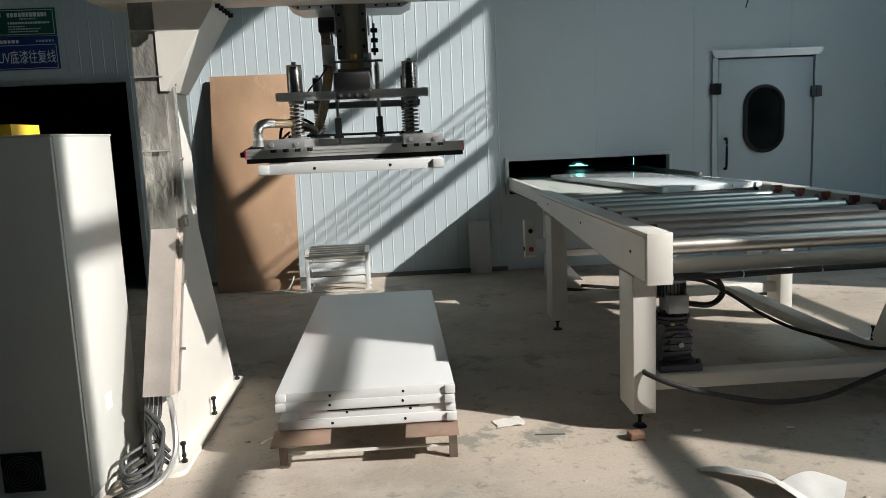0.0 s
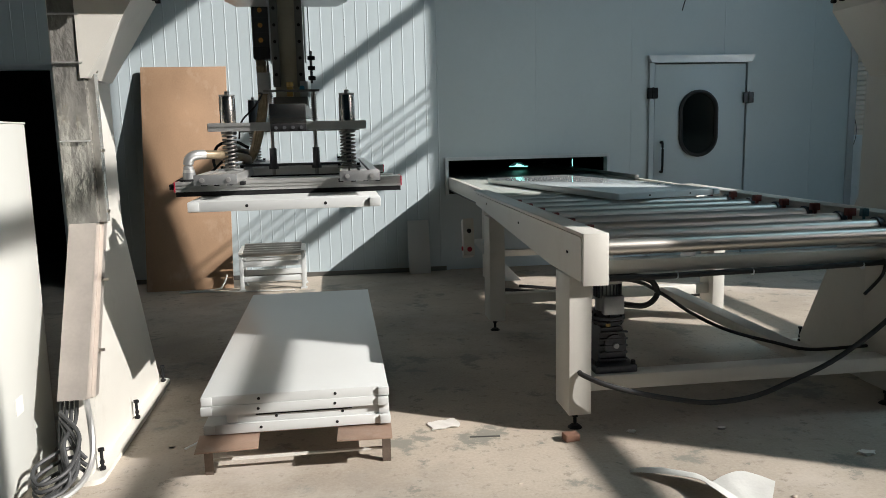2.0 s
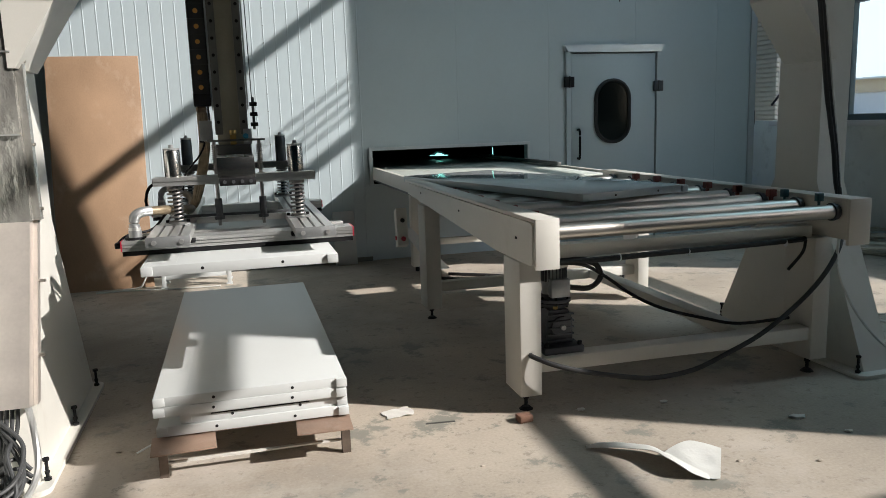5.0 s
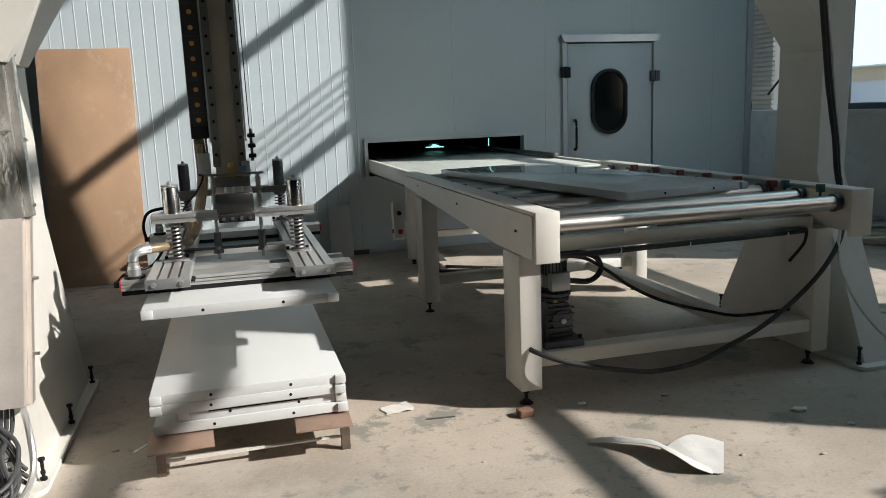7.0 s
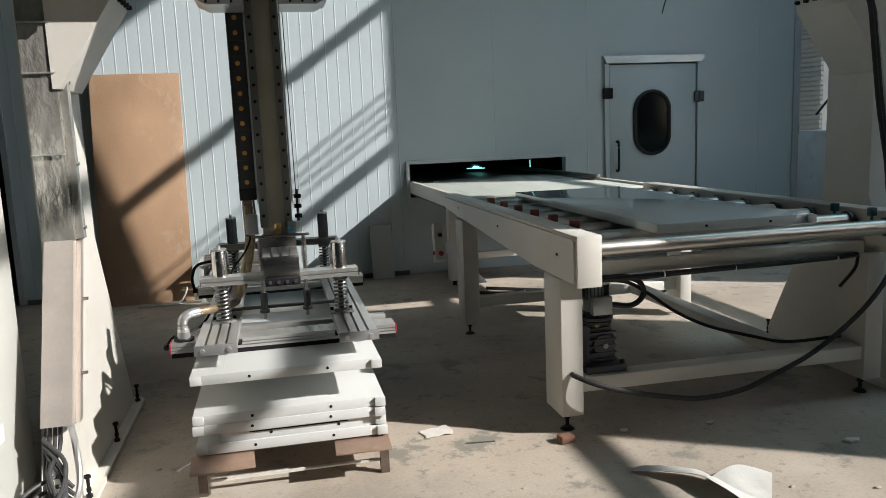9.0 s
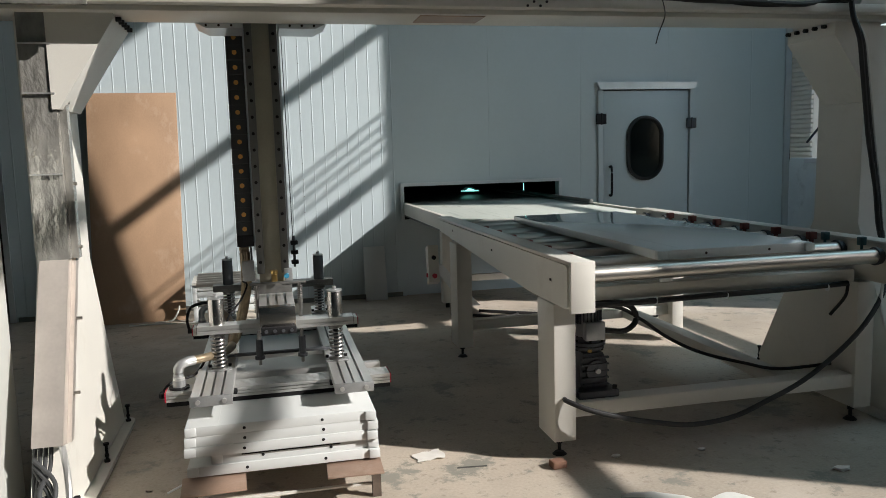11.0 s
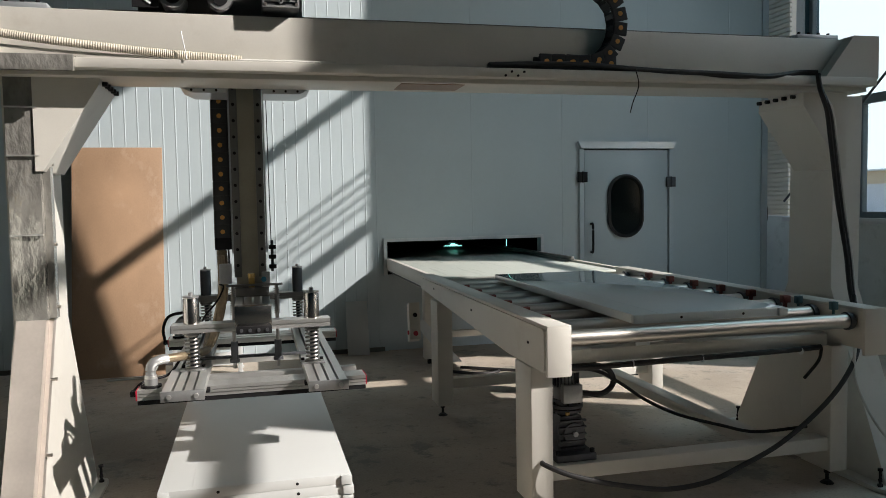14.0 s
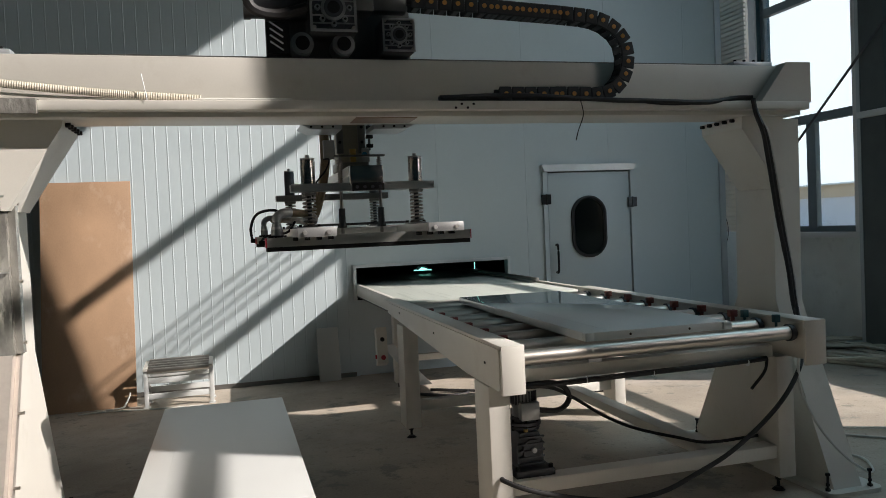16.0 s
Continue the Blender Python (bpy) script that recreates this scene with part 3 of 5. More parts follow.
def signs():
    y = WALL - 0.012
    g = thing("green_sign", (-1.02, WALL, 2.52), "dark green notice plate with white print on the booth wall", "sign")
    part("plate", Shape().box(-1.62, -0.765, y, WALL - 0.004, 2.52, 2.775, 0.003), GREEN, g)
    part("border", Shape().box(-1.60, -0.785, y - 0.002, y - 0.0005, 2.755, 2.76).box(-1.60, -0.785, y - 0.002, y - 0.0005, 2.532, 2.537).box(-0.79, -0.785, y - 0.002, y - 0.0005, 2.537, 2.755), WHITE, g)
    for x0, x1, z0, z1 in ((-1.21, -0.845, 2.695, 2.735), (-1.10, -0.95, 2.672, 2.682), (-1.21, -0.825, 2.63, 2.65), (-1.21, -1.05, 2.603, 2.613), (-1.21, -0.90, 2.58, 2.59), (-1.21, -0.93, 2.556, 2.566)):
        x = x0
        k = 0
        while x < x1 - 0.01:
            w = (0.028 if z1 - z0 > 0.03 else 0.016) * (0.8 + 0.4 * ((k * 7) % 5) / 5)
            part("print_bar", Shape().box(x, min(x + w, x1), y - 0.002, y - 0.0005, z0, z1), WHITE, g)
            x += w + 0.008
            k += 1
    part("logo", Shape().cyl((-1.29, y - 0.002, 2.72), (-1.29, y - 0.0005, 2.72), 0.028, 20), WHITE, g, "white round emblem")
    b = thing("blue_sign", (-1.02, WALL, 2.2), "blue line sign with white characters on the booth wall", "sign")
    part("plate", Shape().box(-1.62, -0.765, y, WALL - 0.004, 2.205, 2.515, 0.003), BLUE, b)
    part("border", Shape().box(-1.60, -0.785, y - 0.002, y - 0.0005, 2.432, 2.437).box(-1.60, -0.785, y - 0.002, y - 0.0005, 2.216, 2.221).box(-0.79, -0.785, y - 0.002, y - 0.0005, 2.221, 2.432), WHITE, b)
    for x0, x1 in ((-1.31, -1.28), (-1.27, -1.24), (-1.23, -1.205), (-1.195, -1.165), (-1.155, -1.13)):
        part("print_bar", Shape().box(x0, x1, y - 0.002, y - 0.0005, 2.455, 2.485), WHITE, b)
    for k in range(6):
        part("print_bar", Shape().box(-0.97 + k * 0.03, -0.95 + k * 0.03, y - 0.002, y - 0.0005, 2.46, 2.48), WHITE, b)
    text_mesh("lettering", "UV底漆往复线", 0.125, 0.535, WHITE, (-1.335, y - 0.001, 2.262), b, "white characters naming the line")


# ---- the gantry ----
def bolt(parent, x, y, z=0.0, tall=0.095):
    s = Shape().cyl((x, y, z), (x, y, z + tall), 0.007, 10).cyl((x, y, z + tall - 0.012), (x, y, z + tall), 0.0135, 6).cyl((x, y, z + 0.001), (x, y, z + 0.013), 0.014, 6).cyl((x, y, z + 0.028), (x, y, z + 0.04), 0.010, 8)
    return part("anchor_bolt", s, BLACK, parent, "black anchor bolt standing proud")


def ribbed(pts, r):
    """A corrugated hose: rings of two radii in turn along the line."""
    s, line = Shape(), smooth_line(pts, 100)
    rings = []
    for i, p in enumerate(line):
        d = (line[min(i + 1, len(line) - 1)] - line[max(i - 1, 0)]).normalized()
        u = d.cross(Vector((0, 0, 1))).normalized()
        w = u.cross(d).normalized()
        q = r * (1.0 if i % 2 else 0.88)
        rings.append([p + (u * math.cos(math.pi * k / 6) + w * math.sin(math.pi * k / 6)) * q for k in range(12)])
    return s.add([v for ring in rings for v in ring], [(i * 12 + k, i * 12 + (k + 1) % 12, (i + 1) * 12 + (k + 1) % 12, (i + 1) * 12 + k) for i in range(len(rings) - 1) for k in range(12)], True)


def gantry():
    g = thing("gantry", (3.33, 4.45, 0), "cream painted steel gantry frame bolted to the floor", "gantry")
    side = [(3.86, 0.02), (5.13, 0.02), (4.62, 1.0), (4.60, 2.118), (4.43, 2.118), (4.43, 2.053), (4.26, 2.053), (4.27, 1.0)]
    for x0, x1, name in ((1.217, 1.357, "left"), (5.33, 5.51, "right")):
        part("post", Shape().prism(side, "x", x0, x1), CREAM, g)
        base = Shape()
        r = 0.05
        xa, xb, ya, yb = x0 - 0.06, x1 + 0.055, 3.80, 5.17
        if name == "right":
            xa, xb = x0 - 0.07, x1 + 0.10
        poly = []
        for cx, cy, a0 in ((xb - r, yb - r, 0), (xa + r, yb - r, 90), (xa + r, ya + r, 180), (xb - r, ya + r, 270)):
            poly += [(cx + r * math.cos(radians(a0 + k * 18)), cy + r * math.sin(radians(a0 + k * 18))) for k in range(6)]
        part("base_plate", base.prism(poly, "z", 0.0, 0.022), CREAM, g)
        # gusset under the beam
        if name == "left":
            poly = [(1.357, 1.668), (1.387, 1.668), (1.617, 2.03), (1.617, 2.055), (1.357, 2.055)]
        else:
            poly = [(5.33, 1.655), (5.33, 2.055), (5.06, 2.055), (5.06, 1.99), (5.30, 1.655)]
        part("gusset", Shape().prism(poly, "y", 4.17, 4.54), CREAM, g)
        for k in range(5):
            y = 4.24 + k * 0.07
            x = 1.617 if name == "left" else 5.06
            part("bolt_head", Shape().cyl((x, y, 2.04), (x + (0.022 if name == "left" else -0.022), y, 2.04), 0.011, 6), BLACK, g)
    for x, y in ((1.381, 5.097), (1.381, 4.51), (1.385, 3.908), (5.335, 5.11), (5.29, 3.86), (5.545, 3.84)):
        bolt(g, x, y, 0.022)
    beam = part("beam", Shape().box(1.06, 5.44, 4.16, 4.56, 2.12, 2.335, 0.006), CREAM, g)
    part("flange", Shape().box(1.06, 5.41, 4.05, 4.42, 2.078, 2.12, 0.004), CREAM, g)
    part("web_plate", Shape().box(1.10, 5.40, 4.11, 4.40, 2.055, 2.078, 0.003), CREAM, g)
    part("end_cheek", Shape().prism([(5.125, 2.12), (5.455, 2.12), (5.455, 2.342), (5.30, 2.342)], "y", 4.09, 4.60), CREAM, g)
    part("end_cheek", Shape().prism([(1.25, 2.12), (1.05, 2.12), (1.05, 2.35), (1.12, 2.35)], "y", 4.09, 4.60), CREAM, g)
    for x in (1.18, 5.02):
        plate = part("end_stop", Shape().box(x, x + 0.25, 4.17, 4.28, 2.335, 2.358, 0.002), TRIM, beam)
        for k in range(4):
            part("bolt_head", Shape().cyl((x + 0.03 + k * 0.06, 4.2, 2.358), (x + 0.03 + k * 0.06, 4.2, 2.372), 0.009, 6), BLACK, plate)
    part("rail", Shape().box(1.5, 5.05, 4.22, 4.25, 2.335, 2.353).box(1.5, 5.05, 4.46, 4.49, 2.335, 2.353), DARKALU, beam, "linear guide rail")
    for k, (x, z) in enumerate(((3.37, 2.086), (3.40, 2.104), (3.43, 2.086), (3.46, 2.104))):
        part("hole", Shape().cyl((x, 4.046, z), (x, 4.052, z), 0.006, 10), BLACK, g)
    part("brown_patch", Shape().box(2.9, 3.2, 4.14, 4.32, 2.0515, 2.0548), BROWNSTEEL, g, "brownish patch under the beam")
    # stainless cable duct on the front of the post
    d = thing("cable_duct", (1.26, 3.9, 0.36), "stainless steel cable duct, polished above and brushed below", "cable duct")
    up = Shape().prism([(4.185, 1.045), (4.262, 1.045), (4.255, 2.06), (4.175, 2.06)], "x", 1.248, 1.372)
    part("upper_duct", up, CHROME, d, "crumpled polished stainless cover with dark reflections painted into its colour")
    low = Shape().prism([(3.845, 0.355), (3.93, 0.335), (4.262, 1.045), (4.185, 1.045)], "x", 1.252, 1.366)
    part("lower_duct", low, BRUSHED, d, "scratched brushed steel cover")
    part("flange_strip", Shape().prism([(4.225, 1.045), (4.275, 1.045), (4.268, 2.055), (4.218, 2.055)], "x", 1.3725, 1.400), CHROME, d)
    part("flange_strip", Shape().prism([(3.905, 0.345), (3.95, 0.345), (4.285, 1.045), (4.24, 1.045)], "x", 1.367, 1.384), BRUSHED, d)
    for z in (1.40, 1.73, 1.93):
        part("strap", Shape().box(1.246, 1.373, 4.166, 4.178 + (2.06 - z) * 0.01, z, z + 0.006), ALU, d, "bright thin strap round the duct")
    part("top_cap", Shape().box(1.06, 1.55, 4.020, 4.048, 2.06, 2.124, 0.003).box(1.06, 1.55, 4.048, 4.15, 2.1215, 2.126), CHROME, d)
    for y, z in ((4.245, 1.95), (4.247, 1.7), (4.25, 1.36), (4.252, 1.09), (4.14, 0.80), (4.0, 0.52)):
        part("screw", Shape().cyl((1.383, y, z), (1.410, y, z), 0.007, 8), STEEL, d)
    # cables out of the duct
    for k in range(4):
        o = k * 0.024
        pts = [(1.255 + 0.8 * o, 3.90, 0.36), (1.245 + 0.8 * o, 3.88, 0.25), (1.25 + 0.6 * o, 3.83 - o, 0.13 + o), (1.26 + o, 3.72 - o, 0.045 + 0.4 * o), (1.20, 3.56 - 0.6 * o, 0.03 + 0.25 * o), (1.06, 3.30, 0.025 + 0.2 * o)]
        lone("cable", Shape().tube(pts, 0.0085), GREYCABLE, "grey electric cable running out of the duct to the floor", "cable", "cables at the post")
    pts = [(1.35, 3.885, 0.37), (1.37, 3.86, 0.22), (1.375, 3.81, 0.10), (1.34, 3.70, 0.035), (1.24, 3.56, 0.02), (1.08, 3.42, 0.02)]
    lone("conduit", Shape().tube(pts, 0.013), ALU, "shiny metal-sheathed conduit curving to the floor", "conduit")
    for k in range(3):
        pts = [(1.25, 3.87, 0.30 - 0.02 * k), (1.34, 3.80 - 0.02 * k, 0.22 - 0.04 * k), (1.33, 3.68, 0.13 - 0.03 * k), (1.24, 3.62, 0.10 - 0.03 * k), (1.20, 3.70, 0.14 - 0.04 * k), (1.30, 3.80, 0.17 - 0.04 * k), (1.36, 3.80, 0.12 - 0.03 * k)]
        lone("cable", Shape().tube(pts, 0.0085), GREYCABLE, "looped grey cable lying on the floor by the post", "cable", "cables at the post")
    # pale hose along the beam
    lone("corrugated_conduit", ribbed([(0.4, 3.98, 2.32), (1.0, 4.00, 2.24), (1.4, 4.02, 2.185), (1.85, 4.07, 2.15), (2.2, 4.10, 2.135)], 0.018), DUSTY, "cream corrugated conduit lying along the beam", "conduit")
    lone("cable", Shape().tube([(0.4, 3.99, 2.22), (1.1, 4.03, 2.17), (1.7, 4.08, 2.135), (2.6, 4.09, 2.129)], 0.006), WHITECABLE, "thin white cable along the beam flange", "cable")
    # black cables along the beam and down the post
    for k, r in enumerate((0.013, 0.012, 0.010)):
        y = 4.075 + 0.02 * k
        sag = 0.012 * k
        pts = [(3.30, y, 2.137), (3.7, y, 2.150 - 0.005 * k), (4.1, y - 0.02, 2.128), (4.45, y - 0.035, 2.118 - sag), (4.75, y - 0.03, 2.112 - sag * 0.5), (4.95, y, 2.14), (5.03, y - 0.045, 2.135)]
        lone("cable", Shape().tube(pts, r), RUBBER if k < 2 else WHITECABLE, "black cable sagging along the gantry beam" if k < 2 else "white cable along the gantry beam", "cable", "cables on the beam")
        pts = [(5.03, 4.03, 2.13), (5.04 + 0.012 * k, 4.025 + 0.01 * k, 2.055), (5.095 + 0.014 * k, 4.04, 1.95), (5.16 + 0.016 * k, 4.09, 1.82), (5.205 + 0.018 * k, 4.12, 1.69), (5.26 + 0.018 * k, 4.15, 1.50), (5.292 + 0.016 * k, 4.15, 1.34), (5.308 + 0.014 * k, 4.13, 1.18), (5.312 + 0.012 * k, 4.10, 0.98), (5.33, 4.04, 0.80)]
        lone("cable", Shape().tube(pts, r), RUBBER if k < 2 else WHITECABLE, "black cable hanging down the gantry post" if k < 2 else "white cable down the gantry post", "cable", "cables on the post")
    lone("cable", Shape().tube([(5.95, 4.9, 0.01), (6.19, 4.69, 0.01), (6.40, 4.52, 0.01), (6.62, 4.50, 0.01), (6.66, 4.62, 0.01), (6.49, 4.71, 0.02), (6.31, 4.83, 0.012), (6.1, 5.1, 0.01)], 0.008), WHITECABLE, "loose white cable loop lying on the concrete", "cable")
    lone("cable_tie", Shape().tube([(4.02, 4.04, 2.13), (4.03, 4.03, 2.05), (4.0, 4.03, 1.97), (3.985, 4.03, 1.92)], 0.0025, 6), BLACK, "black cable tie tail hanging from the beam", "cable tie")
    lone("cable_tie", Shape().tube([(1.98, 4.04, 2.12), (1.97, 4.04, 2.18), (1.96, 4.05, 2.235)], 0.0025, 6), WHITE, "white cable tie tail standing on the beam", "cable tie")
    lone("cable", Shape().tube([(5.19, 3.93, 0.75), (5.16, 3.90, 0.60), (5.23, 3.90, 0.44), (5.33, 3.89, 0.29), (5.48, 3.90, 0.15), (5.66, 3.96, 0.05), (5.80, 4.08, 0.015), (5.90, 4.25, 0.012), (5.86, 4.38, 0.012), (5.70, 4.50, 0.012)], 0.008), WHITECABLE, "white cable hanging in a loop to the floor", "cable")


def link_run(name, parent, pts, wide, high, step=0.067):
    """A run of the cable chain: its cables inside, and links and plugs along the line."""
    run = part(name, Shape().tube(pts, 0.016), RUBBER, parent, "cables inside the chain")
    line, gone = smooth_line(pts, 12), 0.0
    for a, b in zip(line, line[1:]):
        d = (b - a).length
        while gone < d:
            q = (b - a).normalized()
            n = Vector((0, -1, 0)).cross(q)
            m = Matrix((q, (0, 1, 0), n)).transposed().to_4x4()
            m.translation = a + (b - a) * (gone / d)
            for me in (LINK, PLUG):
                part(me.name, me, BLACK, run).matrix_basis = m
            gone += step
        gone -= d
    return run


LINK = Shape()
for side in (-1, 1):
    LINK.box(-0.035, 0.029, side * 0.042 - 0.006, side * 0.042 + 0.006, -0.036, 0.036, 0.005)
    LINK.box(-0.012, 0.012, -0.036, 0.036, side * 0.032 - 0.003, side * 0.032 + 0.003)
LINK = LINK.mesh("link")
LINK.materials.append(CHAIN)
PLUG = Shape().cyl((0, -0.052, 0), (0, -0.048, 0), 0.0115, 12).mesh("plug")
PLUG.materials.append(ORANGE)


def drag_chain():
    c = thing("cable_chain", (3.6, 4.11, 2.12), "black plastic cable chain with orange plugs on the beam", "cable chain")
    y = 4.12
    link_run("lower_run", c, [(3.64, y, 2.158), (3.75, y, 2.158), (3.93, y, 2.158)], 0.085, 0.062)
    part("end_bar", Shape().box(3.34, 3.63, y - 0.03, y + 0.03, 2.1205, 2.150, 0.004), RUBBER, c, "flat black end of the chain")
    bend = link_run("bend", c, [(3.58, y, 2.160), (3.70, y, 2.160), (3.78, y, 2.160), (3.87, y, 2.185), (3.935, y, 2.25), (3.96, y, 2.345), (3.94, y, 2.44), (3.87, y, 2.51), (3.77, y, 2.548), (3.62, y, 2.562), (3.42, y, 2.572), (3.20, y, 2.582)], 0.085, 0.062)
    top = link_run("upper_run", c, [(3.20, y + 0.002, 2.565), (3.0, y, 2.574), (2.8, y, 2.584), (2.6, y, 2.592), (2.42, y, 2.60)], 0.085, 0.062)
    return bend, top


def carriage():
    c = thing("gantry_carriage", (2.1, 4.35, 2.345), "dark motor carriage riding on the gantry beam", "carriage")
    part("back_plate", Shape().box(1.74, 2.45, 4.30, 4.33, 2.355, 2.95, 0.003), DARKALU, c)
    for x in (1.898, 2.093):
        r = part("roller", Shape().cyl((x, 4.17, 2.405), (x, 4.29, 2.405), 0.054, 28).cyl((x, 4.155, 2.405), (x, 4.17, 2.405), 0.05, 24), LIGHTCAST, c)
        part("bore", Shape().cyl((x, 4.150, 2.405), (x, 4.156, 2.405), 0.033, 20), BLACK, r)
    hatch = part("guard_plate", Shape().box(1.735, 1.84, 4.16, 4.17, 2.355, 2.50), BLACK, c)
    for k in range(4):
        part("hazard_stripe", Shape().bar((1.75, 4.157, 2.41 + k * 0.03), (1.81, 4.157, 2.37 + k * 0.03), 0.003, 0.008), WHITE, hatch)
    for x, z, r, name in ((2.04, 2.555, 0.112, "drive_gearbox"), (2.347, 2.438, 0.08, "side_gearbox")):
        b = part(name, Shape().box(x - r, x + r, 4.10, 4.28, z - r, z + r, 0.012), GUN, c)
        part("flange_ring", Shape().cyl((x, 4.085, z), (x, 4.10, z), r * 0.52, 28), LIGHTCAST, b)
        part("inner_ring", Shape().cyl((x, 4.081, z), (x, 4.086, z), r * 0.40, 24), GUN, b)
        e, q = r * 0.97, r * 0.10
        part("rim", Shape().box(x - e, x + e, 4.088, 4.10, z - e, z - e + q).box(x - e, x + e, 4.088, 4.10, z + e - q, z + e).box(x - e, x - e + q, 4.088, 4.10, z - e + q, z + e - q).box(x + e - q, x + e, 4.088, 4.10, z - e + q, z + e - q), LIGHTCAST, b, "raised cast rim")
        for k in (-0.62, -0.3, 0.3, 0.62):
            part("web_rib", Shape().box(x - e + q, x + e - q, 4.094, 4.10, z + k * r - 0.003, z + k * r + 0.003), LIGHTCAST, b)
        part("bore", Shape().cyl((x, 4.078, z), (x, 4.082, z), r * 0.26, 20), BLACK, b)
        for k in range(8):
            a = 2 * math.pi * k / 8
            part("lobe", Shape().cyl((x + r * 0.66 * math.cos(a), 4.08, z + r * 0.66 * math.sin(a)), (x + r * 0.66 * math.cos(a), 4.10, z + r * 0.66 * math.sin(a)), r * 0.12, 12), LIGHTCAST, b)
            part("eye", Shape().cyl((x + r * 0.66 * math.cos(a), 4.078, z + r * 0.66 * math.sin(a)), (x + r * 0.66 * math.cos(a), 4.081, z + r * 0.66 * math.sin(a)), r * 0.055, 8), BLACK, b)
        for sx in (-1, 1):
            for sz in (-1, 1):
                part("bolt_head", Shape().cyl((x + sx * r * 0.82, 4.085, z + sz * r * 0.82), (x + sx * r * 0.82, 4.1, z + sz * r * 0.82), r * 0.09, 6), STEEL, b)
    part("motor", Shape().cyl((1.66, 4.22, 2.60), (1.93, 4.22, 2.60), 0.07, 24).cyl((1.64, 4.22, 2.60), (1.67, 4.22, 2.60), 0.075, 24), GUN, c)
    part("loom", Shape().tube([(1.72, 4.12, 2.78), (1.655, 4.1, 2.66), (1.67, 4.1, 2.55), (1.78, 4.12, 2.525), (1.92, 4.12, 2.56)], 0.024), RUBBER, c, "bundle of black hoses")
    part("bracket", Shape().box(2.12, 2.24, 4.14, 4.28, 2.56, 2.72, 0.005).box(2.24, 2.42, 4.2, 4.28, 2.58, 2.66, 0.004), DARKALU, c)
    for x0, x1 in ((1.895, 2.10), (2.265, 2.484)):
        under = part("lower_plate", Shape().prism([(x0, 2.058), (x1, 2.058), (x1 - (0.0 if x0 < 2 else 0.05), 2.034), (x0 + (0.05 if x0 < 2 else 0.0), 2.034)], "y", 4.40, 4.64), TRIM, c)
        for k in range(3):
            x = x0 + 0.05 + k * 0.055
            part("bolt_head", Shape().cyl((x, 4.393, 2.046), (x, 4.40, 2.046), 0.006, 6), BLACK, under)
    return c


P = 0.366  # top of the door leaf when it lies on the stack


def slotted(shape, x0, x1, y0, y1, z0, z1, slots=3):
    """A flat profile with open T-slots along y."""
    w = (x1 - x0) / (slots + 1)
    deep = min(0.028, (z1 - z0) * 0.8)
    prof = [(x0, z0)]
    for k in range(slots + 1):
        a, b = x0 + k * w + (0.0055 if k else 0), x0 + (k + 1) * w - (0.0055 if k < slots else 0)
        prof += [(a, z1 - deep), (a, z1), (b, z1), (b, z1 - deep)]
    return shape.prism(prof + [(x1, z0)], "y", y0, y1)


